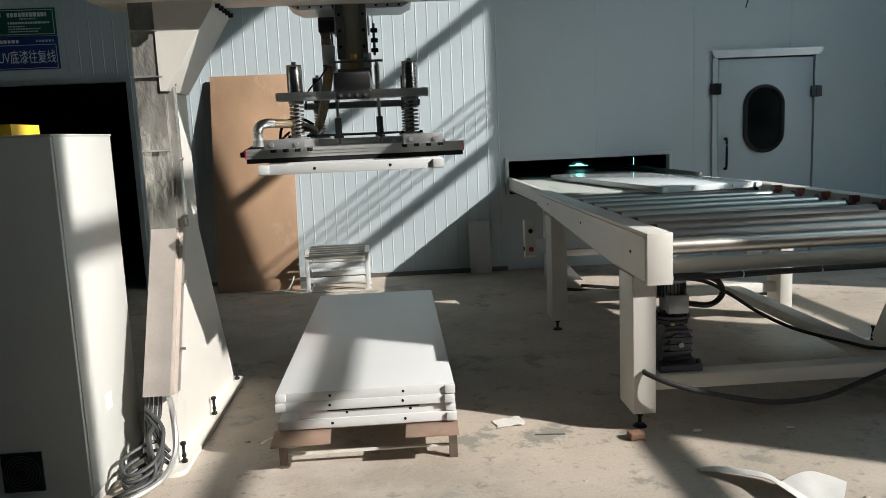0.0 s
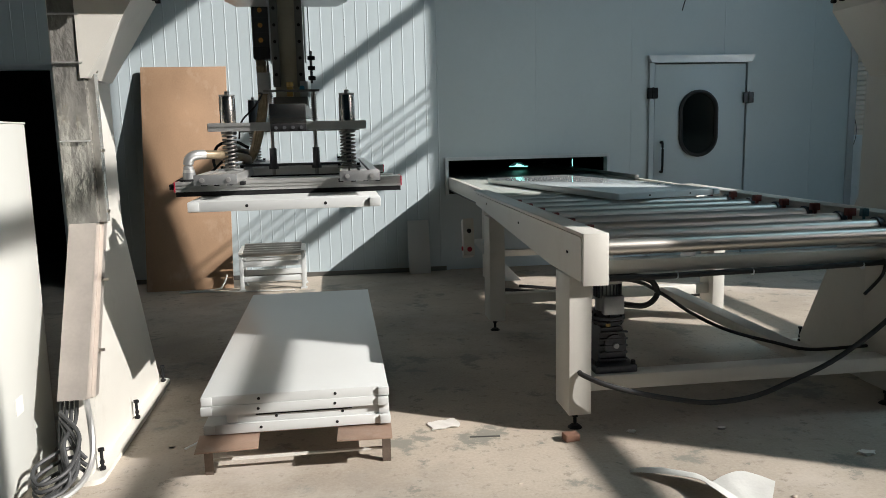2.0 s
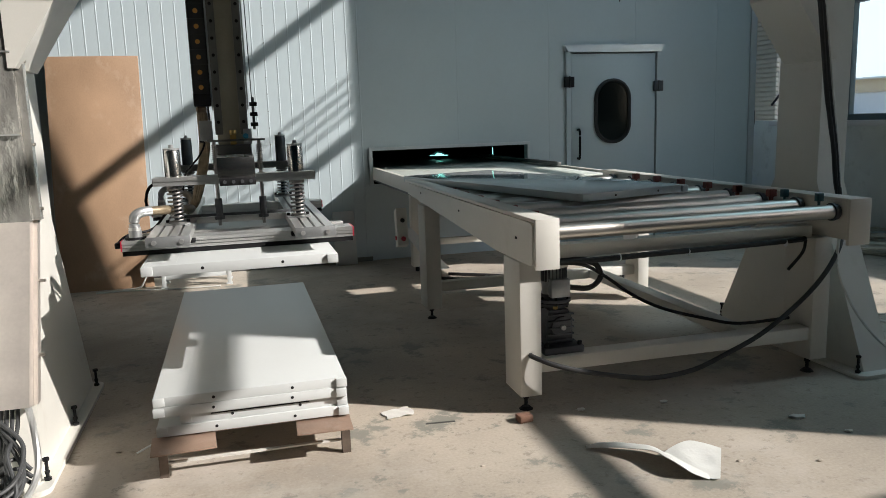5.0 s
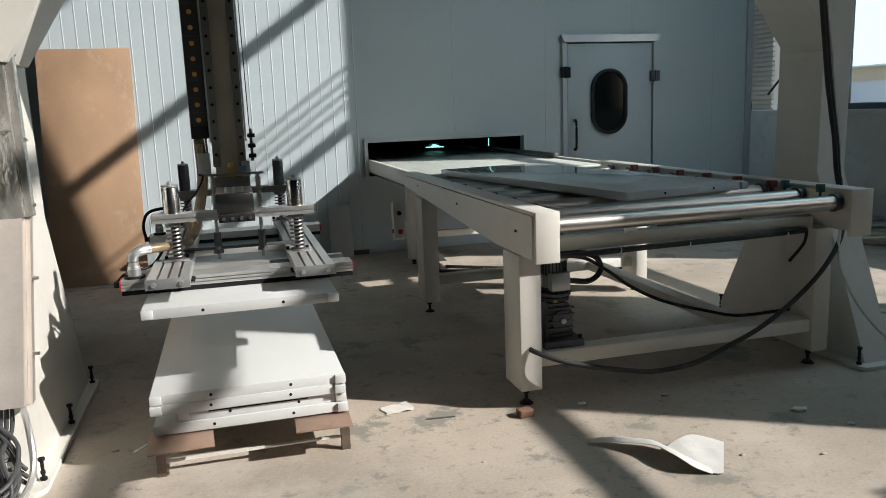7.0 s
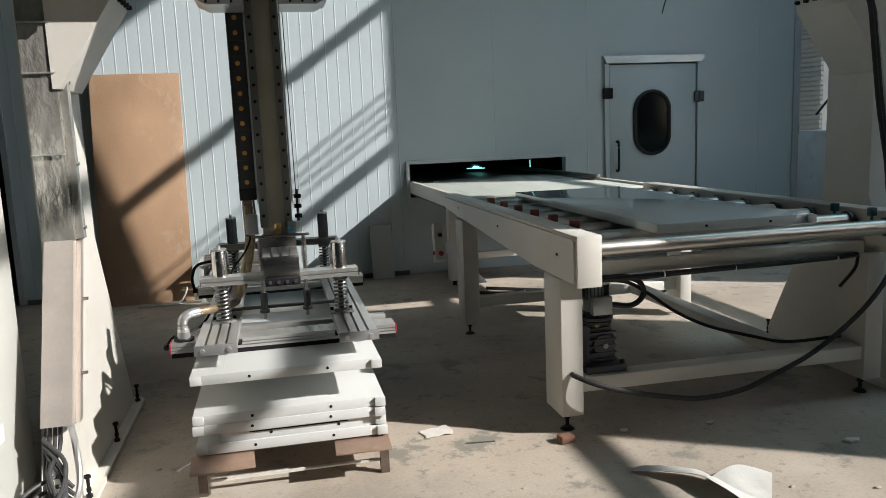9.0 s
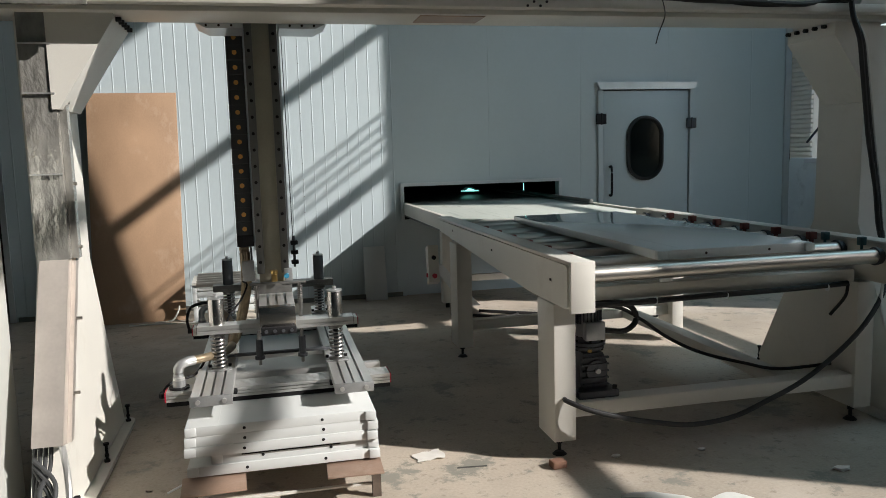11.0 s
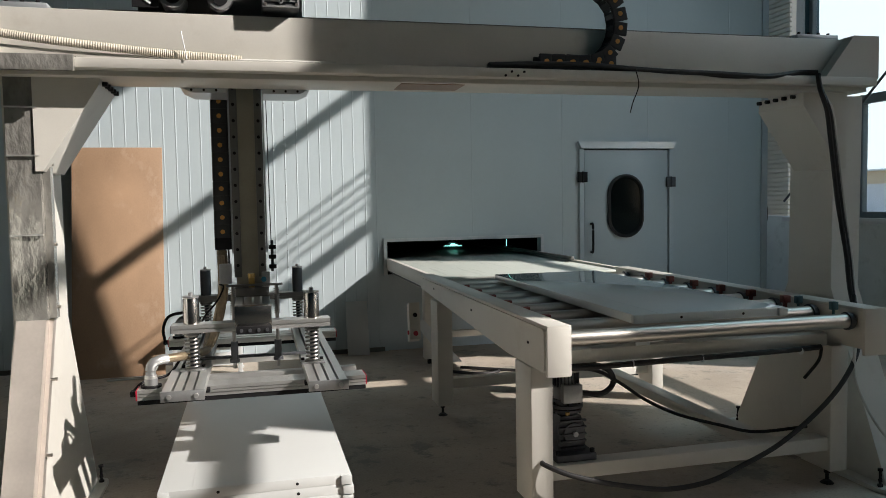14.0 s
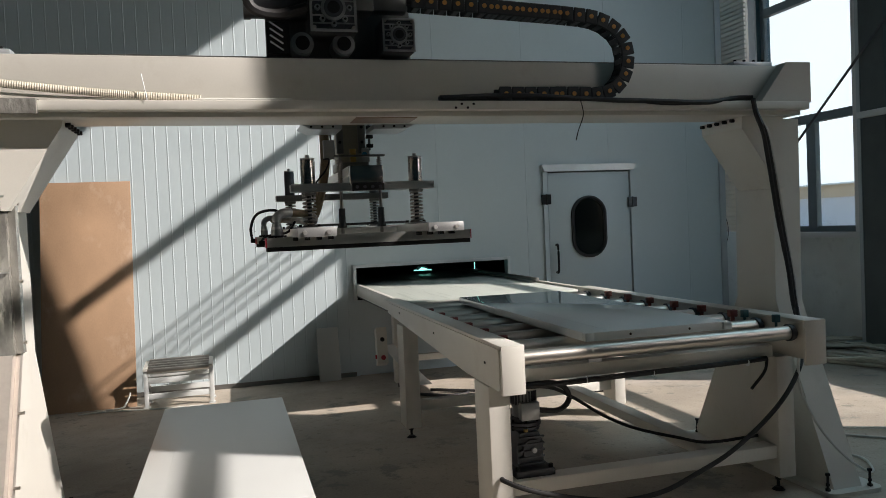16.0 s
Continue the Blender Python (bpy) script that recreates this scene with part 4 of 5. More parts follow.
def gripper():
    g = thing("vacuum_gripper", (2.185, 4.7, P), "aluminium vacuum gripper with springs on a vertical mast", "gripper")
    # suction bars with foam below
    for y0, y1, x0, x1 in ((4.17, 4.29, 1.69, 2.685), (5.48, 5.60, 1.69, 2.685)):
        prof, w = [(y0, 0.022), (y1, 0.022), (y1, 0.033), (y1 - 0.008, 0.033), (y1 - 0.008, 0.038), (y1, 0.038), (y1, 0.047), (y1 - 0.008, 0.047), (y1 - 0.008, 0.052), (y1, 0.052)], (y1 - y0) / 6
        for k in range(6):
            ya, yb = y1 - k * w - (0.0025 if k else 0), y1 - (k + 1) * w + (0.0025 if k < 5 else 0)
            prof += [(ya, 0.056), (ya, 0.066), (yb, 0.066), (yb, 0.056)]
        prof += [(y0, 0.052), (y0 + 0.008, 0.052), (y0 + 0.008, 0.047), (y0, 0.047), (y0, 0.038), (y0 + 0.008, 0.038), (y0 + 0.008, 0.033), (y0, 0.033)]
        body = Shape().prism([(y, P + z) for y, z in prof], "x", x0, x1)
        bar = part("suction_bar", body, ALU, g)
        part("foam_pad", Shape().box(x0, x1, y0 + 0.004, y1 - 0.004, P + 0.001, P + 0.022), BLACK, bar, "black foam suction pad")
        for xa in (x0 - 0.006, x1):
            part("end_cap", Shape().box(xa, xa + 0.006, y0, y1, P + 0.022, P + 0.066), RED, bar, "red end cap")
        part("fitting", Shape().box(x0 - 0.035, x0 - 0.006, y0 + 0.04, y0 + 0.08, P + 0.03, P + 0.055, 0.004), BLACK, bar)
    part("stiffener", Shape().box(1.75, 2.67, 4.385, 4.43, P + 0.03, P + 0.066, 0.003), ALU, g)
    # long slotted plates
    for x0, x1 in ((1.815, 1.982), (2.412, 2.576)):
        plate = part("slotted_plate", slotted(Shape(), x0, x1, 3.945, 5.76, P + 0.068, P + 0.104), ALU, g)
        part("end_plate", Shape().box(x0 - 0.003, x1 + 0.003, 3.933, 3.945, P + 0.064, P + 0.106, 0.001), LIGHTCAST, plate)
        for x in (x0 + 0.03, x1 - 0.03):
            part("screw", Shape().cyl((x, 3.926, P + 0.084), (x, 3.933, P + 0.084), 0.010, 12), ALU, plate)
        for k in range(4):
            xx = (x0 + x1) / 2 - 0.09 + k * 0.055
            part("clamp_nut", Shape().box(xx, xx + 0.022, 4.12, 4.165, P + 0.048, P + 0.064, 0.002), BLACK, plate)
    # upper cross beams
    # rear beam takes the darker copy, its shade put into the colour
    for y0, y1, mat in ((4.30, 4.39, ALU), (5.46, 5.55, DARKALU)):
        b = Shape().box(1.826, 2.54, y0, y1, P + 0.284, P + 0.298).box(1.826, 2.54, y0 + 0.006, y1 - 0.006, P + 0.298, P + 0.306).box(1.826, 2.54, y0, y1, P + 0.306, P + 0.322)
        beam = part("cross_beam", b, mat, g)
        for x in (1.826 - 0.003, 2.54):
            part("end_cap", Shape().box(x, x + 0.003, y0 + 0.002, y1 - 0.002, P + 0.286, P + 0.320), DARKALU, beam)
    # cylinders and springs
    for x in (1.912, 2.458):
        for y, r, top, mat in ((4.345, 0.036, 0.442, BLANK), (5.505, 0.031, 0.470, GUN)):
            c = part("air_cylinder", Shape().lathe((x, y, P + 0.322), [(r, 0), (r, top - 0.33), (r * 0.96, top - 0.327), (r * 0.96, top - 0.322)]), mat, g)
            part("cap", Shape().lathe((x, y, P + top), [(r, 0), (r, 0.008), (r * 0.3, 0.009), (r * 0.3, 0.022), (r * 0.22, 0.024)], 16), LIGHTCAST, c)
            s = part("spring", Shape().spring(x, y, P + 0.112, P + 0.272, 0.030, 0.0048, 9), WIRE, g)
            part("rod", Shape().cyl((x, y, P + 0.104), (x, y, P + 0.284), 0.012, 14), GUN, s)
            part("seat", Shape().cyl((x, y, P + 0.112), (x, y, P + 0.118), 0.038, 20), DARKALU, s)
            part("seat", Shape().cyl((x, y, P + 0.271), (x, y, P + 0.283), 0.036, 20), DARKALU, s)
            part("foot_block", Shape().box(x - 0.055, x + 0.055, y - 0.03, y + 0.05, P + 0.1045, P + 0.112, 0.002), LIGHTCAST, s)
            for dx in (-0.045, 0.045):
                part("bolt_head", Shape().cyl((x + dx, y + 0.035, P + 0.112), (x + dx, y + 0.035, P + 0.124), 0.008, 6), BLACK, s)
    # centre box and its slotted spine
    part("centre_box", Shape().box(2.107, 2.270, 4.245, 4.30, P + 0.31, P + 0.402, 0.003), BLANK, g, "machined steel centre block")
    part("spine", slotted(Shape(), 2.107, 2.270, 4.30, 5.45, P + 0.355, P + 0.402), ALU, g)
    lug = part("lug_plate", Shape().box(2.112, 2.270, 4.222, 4.245, P + 0.278, P + 0.312, 0.002), BLACK, g)
    for k in range(4):
        part("screw", Shape().cyl((2.135 + k * 0.038, 4.216, P + 0.295), (2.135 + k * 0.038, 4.222, P + 0.295), 0.008, 12), GUN, lug)
    # guide rods
    for x in (2.095, 2.302):
        r = part("guide_rod", Shape().cyl((x, 4.50, P + 0.07), (x, 4.50, P + 0.472), 0.0085, 12), WIRE, g)
        part("clamp", Shape().cyl((x, 4.50, P + 0.112), (x, 4.50, P + 0.20), 0.017, 14).cyl((x, 4.50, P + 0.10), (x, 4.50, P + 0.114), 0.024, 16), GUN, r)
        part("spring", Shape().spring(x, 4.50, P + 0.33, P + 0.455, 0.013, 0.0022, 14, 5), WIRE, r)
    part("rod_bridge", Shape().box(2.065, 2.332, 4.485, 4.515, P + 0.468, P + 0.478, 0.002), DARKALU, g)
    part("tie_bar", Shape().box(1.93, 2.46, 4.53, 4.56, P + 0.112, P + 0.124, 0.002), GUN, g)
    part("tie_bar", Shape().box(1.98, 2.41, 4.62, 4.66, P + 0.07, P + 0.10, 0.002), ALU, g)
    part("tie_bar", Shape().box(1.98, 2.41, 5.2, 5.24, P + 0.07, P + 0.10, 0.002), ALU, g)
    # mast
    mast = part("mast", Shape().box(2.112, 2.256, 4.665, 4.79, P + 0.45, P + 2.55, 0.003), material("mast_paint", (0.36, 0.345, 0.265), 0.5, vary=0.12, scale=6), g, "olive-cream painted mast")
    for x0, x1 in ((2.103, 2.140), (2.222, 2.260)):
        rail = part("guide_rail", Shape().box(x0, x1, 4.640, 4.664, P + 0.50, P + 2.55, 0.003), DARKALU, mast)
        for k in range(25):
            part("screw", Shape().cyl(((x0 + x1) / 2, 4.634, P + 0.56 + k * 0.08), ((x0 + x1) / 2, 4.6395, P + 0.56 + k * 0.08), 0.008, 10), BLACK, rail)
    part("edge_strip", Shape().box(2.094, 2.102, 4.66, 4.70, P + 0.62, P + 2.5).box(2.262, 2.270, 4.66, 4.70, P + 0.62, P + 2.5), TRIM, mast)
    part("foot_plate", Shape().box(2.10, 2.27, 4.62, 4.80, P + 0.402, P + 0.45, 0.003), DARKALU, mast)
    part("valve", Shape().box(2.17, 2.20, 4.60, 4.64, P + 0.45, P + 0.50, 0.004).cyl((2.185, 4.62, P + 0.50), (2.185, 4.62, P + 0.52), 0.018, 12), BRASS, mast)
    part("bracket", Shape().box(2.03, 2.09, 4.62, 4.66, P + 0.47, P + 0.57, 0.003), LIGHTCAST, mast)
    part("bracket", Shape().box(2.235, 2.275, 4.61, 4.64, P + 0.45, P + 0.525, 0.003), LIGHTCAST, mast)
    part("fitting", Shape().cyl((2.245, 4.595, P + 0.49), (2.245, 4.61, P + 0.49), 0.013, 12), material("blue_fitting", (0.05, 0.25, 0.4), 0.4), mast, "blue push-in fitting")
    rod = part("sensor_rail", Shape().cyl((2.292, 4.70, P + 0.52), (2.292, 4.70, P + 0.68), 0.007, 10).cyl((2.288, 4.70, P + 0.66), (2.275, 4.70, P + 2.5), 0.0025, 6), GUN, mast)
    for k in range(3):
        part("sensor", Shape().box(2.275, 2.312, 4.685, 4.715, P + 0.535 + k * 0.05, P + 0.555 + k * 0.05, 0.003), BLACK, rod)
    # vertical chain beside the mast
    ch = part("mast_chain", Shape().box(2.037, 2.069, 4.69, 4.73, P + 0.68, P + 2.58, 0.004), BLACK, g, "black cable chain with orange plugs")
    link = Shape().box(2.012, 2.093, 4.66, 4.675, -0.0365, 0.0365, 0.004).box(2.012, 2.093, 4.745, 4.76, -0.0365, 0.0365, 0.004).box(2.012, 2.025, 4.675, 4.745, -0.014, 0.014).box(2.080, 2.093, 4.675, 4.745, -0.014, 0.014).mesh("link")
    link.materials.append(CHAIN)
    dot = Shape().cyl((2.053, 4.655, 0), (2.053, 4.660, 0), 0.0115, 14).mesh("plug")
    dot.materials.append(ORANGE)
    for k in range(26):
        for me, name in ((link, "link"), (dot, "plug")):
            part(name, me, BLACK, ch).location.z = P + 0.73 + k * 0.072
    part("chain_end", Shape().box(2.012, 2.094, 4.655, 4.765, P + 0.64, P + 0.70, 0.004), BLACK, ch)
    for k in range(3):
        part("hose", Shape().tube([(2.030 + 0.012 * k, 4.70, P + 0.66), (2.034 + 0.012 * k, 4.70, P + 0.55), (2.03 + 0.012 * k, 4.71, P + 0.42), (2.00 + 0.012 * k, 4.72, P + 0.28), (1.965 + 0.008 * k, 4.72, P + 0.16), (1.93, 4.70, P + 0.12)], 0.014), HOSE, g, "brown braided vacuum hose")
    part("wire", Shape().tube([(2.075, 4.70, P + 0.66), (2.078, 4.68, P + 0.56), (2.07, 4.66, P + 0.47)], 0.005), GREYCABLE, g)
    part("wire", Shape().tube([(2.03, 4.63, P + 0.47), (2.05, 4.57, P + 0.46), (2.02, 4.5, P + 0.40), (1.96, 4.45, P + 0.33), (1.94, 4.48, P + 0.25)], 0.0045), BLACK, g)
    # elbows of the vacuum line
    for y, big in ((4.23, 1.0), (5.54, 0.8)):
        pts = [(1.742, y, P + 0.085), (1.742, y, P + 0.145), (1.752, y, P + 0.170), (1.778, y + 0.01, P + 0.182), (1.81, y + 0.03, P + 0.183)]
        e = part("pipe_elbow", Shape().tube(pts, 0.022 * big, 14).cyl((1.742, y, P + 0.066), (1.742, y, P + 0.105), 0.028 * big, 18), LIGHTCAST, g, "galvanised pipe elbow")
        part("clamp_ring", Shape().cyl((1.742, y, P + 0.105), (1.742, y, P + 0.118), 0.026 * big, 18), ALU, e)
        part("base_ring", Shape().cyl((1.742, y, P + 0.066), (1.742, y, P + 0.076), 0.044 * big, 18), BLACK, e)
    part("hose", Shape().tube([(1.80, 4.26, P + 0.182), (1.87, 4.32, P + 0.178), (1.93, 4.44, P + 0.165), (1.96, 4.6, P + 0.15), (1.95, 4.72, P + 0.13)], 0.02, 12), HOSE, g, "brown braided vacuum hose")
    part("hose", Shape().tube([(1.80, 5.56, P + 0.17), (1.88, 5.4, P + 0.165), (1.94, 5.1, P + 0.15), (1.95, 4.75, P + 0.13)], 0.02, 12), HOSE, g, "brown braided vacuum hose")
    part("air_line", Shape().tube([(1.665, 5.53, P + 0.05), (1.66, 5.5, P + 0.13), (1.70, 5.45, P + 0.21), (1.80, 5.43, P + 0.23), (1.88, 5.44, P + 0.19)], 0.009), BLACK, g, "black air line")
    part("air_line", Shape().tube([(1.66, 4.21, P + 0.045), (1.70, 4.3, P + 0.075), (1.80, 4.36, P + 0.09), (1.85, 4.5, P + 0.14)], 0.006), BLACK, g, "black air line")
    return g


# ---- the doors ----
def door_leaf(name, x0, x1, y0, z0, label, mat=PANEL, group="", slit=False, at_corner=False, high=0.042, long=2.12):
    base = (x0, y0, z0) if at_corner else ((x0 + x1) / 2, y0 + long / 2, z0)
    d = thing(name, base, label, "door leaf", group)
    part("leaf", Shape().box(x0, x1, y0, y0 + long, z0, z0 + high, 0.0018), mat, d)
    w = 0.045
    for a, proud in ((x0 - 0.002, 0.003), (x1 - w + 0.002, 0.014)):
        part("corner_block", Shape().box(a, a + w, y0 - proud, y0 + 0.03, z0 + 0.003, z0 + high - 0.003, 0.0015), mat, d)
    for x in (x0 + (x1 - x0) * 0.30, x0 + (x1 - x0) * 0.71):
        part("hole", Shape().cyl((x, y0 - 0.0012, z0 + high * 0.5), (x, y0 + 0.002, z0 + high * 0.5), 0.0065, 12), BLACK, d, "dark dowel hole")
    part("edge_strip", Shape().box(x0 + 0.13, x0 + 0.132, y0 + 0.03, y0 + long * 0.5, z0 + high, z0 + high + 0.0005), mat, d)
    if slit:
        part("slit", Shape().box(x0 + 0.12, x1 - 0.16, y0 - 0.001, y0 + 0.002, z0 + high - 0.012, z0 + high - 0.007), BLACK, d, "long dark slit")
    return d


def stack():
    z = 0.154
    for k, (dx, dy, dw, slit) in enumerate(((0.004, 0.0, 0.0, False), (0.0, 0.012, 0.10, True), (-0.003, -0.004, 0.0, False), (0.0, 0.0, 0.0, False))):
        door_leaf("door_leaf", 1.814 + dx + dw, 2.603 + dx, 3.87 + dy, z + k * 0.0425, "white primed door leaf lying in the stack" if not slit else "narrower white door leaf with a dark slit in its edge", PANEL, "door leaves in the stack", slit)
    t = thing("steel_trestle", (2.18, 4.9, 0), "low rusty steel trestle under the stacked doors", "trestle")
    for x in (1.838, 2.585):
        for y in (3.82, 5.9):
            part("leg", Shape().box(x - 0.018, x + 0.018, y - 0.003, y + 0.003, 0, 0.14).box(x - 0.018, x - 0.012, y + 0.003, y + 0.035, 0, 0.14), DARKSTEEL, t)
    for x0, x1, y0, turn in ((1.803, 2.055, 3.712, 3), (2.375, 2.606, 3.725, -2)):
        part("sheet", Shape().box(x0, x1, y0, y0 + 0.19, 0.140, 0.146, 0.001, Matrix.Translation(((x0 + x1) / 2, y0, 0.13)) @ pose(0, 0, 0, 0, 0, turn) @ Matrix.Translation((-(x0 + x1) / 2, -y0, -0.13))), BROWNSTEEL, t, "brown rusty steel sheet")
    for x in (1.836, 2.582):
        part("side_rail", Shape().box(x - 0.02, x + 0.02, 3.82, 5.93, 0.120, 0.140).box(x + 0.014, x + 0.02, 3.82, 5.93, 0.097, 0.120), DARKSTEEL, t)
    for y in (3.99, 4.9, 5.85):
        part("cross_rail", Shape().box(1.82, 2.595, y, y + 0.04, 0.105, 0.152), BROWNSTEEL, t)
    part("lower_rail", Shape().box(1.85, 2.575, 3.845, 3.865, 0.045, 0.052), CREAM, t, "pale flat bar low across the legs")


def conveyor():
    c = thing("roller_conveyor", (4.28, 5.0, 0), "cream roller conveyor with steel rollers and red stop blocks", "conveyor")
    # side beams
    web = [(3.735, 0.747), (4.30, 0.747), (6.33, 0.862), (6.33, 0.956), (3.735, 0.956)]
    for x0, x1, out in ((3.484, 3.492, -1), (5.135, 5.143, 1)):
        part("side_web", Shape().prism(web, "x", x0, x1), CREAM, c)
    part("side_cap", Shape().box(3.429, 3.540, 3.72, 6.335, 0.956, 0.972, 0.002), CREAM, c)
    part("side_cap", Shape().box(5.055, 5.168, 3.72, 6.335, 0.952, 0.967, 0.002), CREAM, c)
    part("inner_web", Shape().box(3.528, 3.536, 3.735, 6.33, 0.80, 0.956), CREAM, c)
    part("inner_web", Shape().box(5.058, 5.066, 3.735, 6.33, 0.80, 0.952), CREAM, c)
    part("end_plate", Shape().box(3.429, 3.541, 3.715, 3.735, 0.749, 0.973, 0.003), CREAM, c)
    part("end_plate", Shape().box(5.05, 5.175, 3.715, 3.735, 0.739, 0.967, 0.003), CREAM, c)
    part("inner_panel", Shape().prism([(3.80, 0.762), (3.82, 0.75), (4.30, 0.75), (6.32, 0.866), (6.32, 0.945), (3.82, 0.945), (3.80, 0.933)], "x", 3.446, 3.4835), CREAM, c)
    for y, z in ((4.00, 0.855), (4.95, 0.88), (5.9, 0.905)):
        part("slot_hole", Shape().box(3.4435, 3.4465, y - 0.011, y + 0.011, z - 0.006, z + 0.006, 0.001), BLACK, c)
    # legs
    for x0, x1 in ((3.442, 3.550), (5.068, 5.172)):
        for y0, y1 in ((3.955, 4.175), (5.80, 6.0)):
            if x0 > 4 and y0 > 5:
                x0, x1 = 5.085, 5.175
            leg = part("leg", Shape().box(x0, x1, y0, y1, 0.088, 0.745 if y0 < 5 else 0.82, 0.006), CREAM, c)
            xm, ym = (x0 + x1) / 2, (y0 + y1) / 2
            if y0 < 5:
                ym = y0 + 0.08
            part("foot", Shape().cyl((xm, ym, 0.02), (xm, ym, 0.09), 0.009, 10).cyl((xm, ym, 0.0), (xm, ym, 0.014), 0.035, 20, 0.02).cyl((xm, ym, 0.055), (xm, ym, 0.068), 0.017, 6), BLACK, leg, "black levelling foot")
    for y0, y1 in ((3.97, 4.07), (5.86, 5.94)):
        part("cross_rail", Shape().box(3.550, 5.068 if y0 < 5 else 5.085, y0, y1, 0.195, 0.265, 0.005), CREAM, c)
        part("cross_rail", Shape().box(3.536, 5.058, y0, y1 - 0.02, 0.745, 0.81, 0.005), CREAM, c)
    part("brace", Shape().box(4.71, 4.81, 4.07, 5.86, 0.20, 0.26, 0.005), CREAM, c)
    part("drip_tray", Shape().box(3.53, 5.04, 4.1, 6.2, 0.815, 0.822), TRIM, c, "grey sheet below the rollers")
    # rollers
    ys = [3.80] + [4.057 + 0.2925 * k for k in range(8)]
    for k, y in enumerate(ys):
        r = 0.036 if k == 0 else 0.042
        zc = (0.935 if k == 0 else 0.941) - r
        roll = part("roller", Shape().cyl((3.545, y, zc), (5.045, y, zc), r, 28), STEEL, c)
        part("collar", Shape().cyl((5.012, y, zc), (5.026, y, zc), r * 1.22, 26).cyl((5.03, y, zc), (5.044, y, zc), r * 1.1, 24), GUN, roll, "dark end collar")
        part("bearing", Shape().cyl((3.536, y, zc), (3.545, y, zc), 0.02, 14).cyl((5.045, y, zc), (5.057, y, zc), 0.024, 14), BLACK, roll)
    # pop-up stop blocks between the rollers
    left, right = [], []
    for k in range(6):
        y = 4.203 + 0.2925 * k
        for x, side, store in ((3.615, "l", left), (4.985, "r", right)):
            blk = part("stop_block", Shape().box(x - 0.022, x + 0.022, y - 0.018, y + 0.018, 0.942, 0.980, 0.003).box(x - 0.008, x + 0.008, y - 0.008, y + 0.008, 0.90, 0.945), REDWOOD, c, "dark red stop block")
            store.append(blk)
    for y in (3.875, 4.128):
        part("sensor_block", Shape().box(4.99, 5.025, y - 0.014, y + 0.014, 0.945, 0.985, 0.003).cyl((5.007, y, 0.90), (5.007, y, 0.945), 0.007, 8), GREENBLK, c, "dark green sensor block")
    # drive
    x, y = 3.685, 4.13
    m = part("drive_motor", Shape().cyl((x, y, 0.545), (x, y, 0.735), 0.058, 26).cyl((x, y, 0.60), (x, y, 0.606), 0.066, 26), LIGHTCAST, c, "grey geared drive motor")
    fin = Shape().bar((0.060, 0, 0.61), (0.060, 0, 0.675), 0.005, 0.016).mesh("fin")
    fin.materials.append(GUN)
    for k in range(22):
        part("fin", fin, GUN, m).matrix_basis = Matrix.Translation((x, y, 0)) @ Matrix.Rotation(2 * math.pi * k / 22, 4, "Z")
    part("terminal_box", Shape().box(x - 0.045, x + 0.055, y - 0.085, y - 0.04, 0.535, 0.625, 0.006), LIGHTCAST, m)
    part("name_plate", Shape().box(x - 0.01, x + 0.05, y - 0.064, y - 0.0595, 0.68, 0.715), PAPER, m)
    part("blue_label", Shape().box(x - 0.045, x - 0.02, y - 0.062, y - 0.057, 0.675, 0.725), BLUE, m)
    part("flange", Shape().cyl((x, y, 0.505), (x, y, 0.52), 0.085, 30), GUN, m)
    part("flange", Shape().cyl((x, y, 0.52), (x, y, 0.545), 0.066, 30), GUN, m)
    part("flange", Shape().cyl((x, y, 0.485), (x, y, 0.497), 0.078, 30), GUN, m)
    for k in range(6):
        a = 2 * math.pi * k / 6 + 0.3
        part("bolt_head", Shape().cyl((x + 0.07 * math.cos(a), y + 0.07 * math.sin(a), 0.478), (x + 0.07 * math.cos(a), y + 0.07 * math.sin(a), 0.53), 0.007, 6), BLACK, m)
    gb = part("gearbox", Shape().prism([(x - 0.068, 0.30), (x + 0.072, 0.30), (x + 0.072, 0.42), (x + 0.05, 0.47), (x - 0.05, 0.47), (x - 0.068, 0.42)], "y", y - 0.065, y + 0.06).cyl((x, y, 0.46), (x, y, 0.49), 0.05, 24), GUN, c, "dark cast worm gearbox")
    part("cover", Shape().cyl((x + 0.012, y - 0.078, 0.385), (x + 0.012, y - 0.065, 0.385), 0.052, 26), GUN, gb)
    for k in range(5):
        part("rib", Shape().box(x - 0.060, x + 0.075, y - 0.082, y - 0.065, 0.312 + k * 0.033, 0.322 + k * 0.033, 0.003), GUN, gb)
    part("plug", Shape().cyl((x + 0.015, y - 0.093, 0.385), (x + 0.015, y - 0.078, 0.385), 0.013, 10), LIGHTCAST, gb, "bright shaft end")
    part("plug", Shape().cyl((x - 0.02, y - 0.07, 0.478), (x - 0.02, y - 0.07, 0.492), 0.012, 8), BRASS, gb, "brass oil plug")
    part("mount", Shape().box(x - 0.10, x + 0.105, y - 0.13, y + 0.07, 0.265, 0.300, 0.004), GUN, gb)
    for dx in (-0.085, 0.09):
        part("bolt_head", Shape().cyl((x + dx, y - 0.11, 0.30), (x + dx, y - 0.11, 0.318), 0.012, 6), BLACK, gb)
    part("motor_lead", Shape().tube([(x + 0.05, y - 0.06, 0.58), (3.84, 4.05, 0.572), (3.90, 4.05, 0.62), (3.87, 4.05, 0.69), (3.74, 4.02, 0.728), (3.56, 4.0, 0.735)], 0.014), RUBBER, c, "black corrugated motor lead")
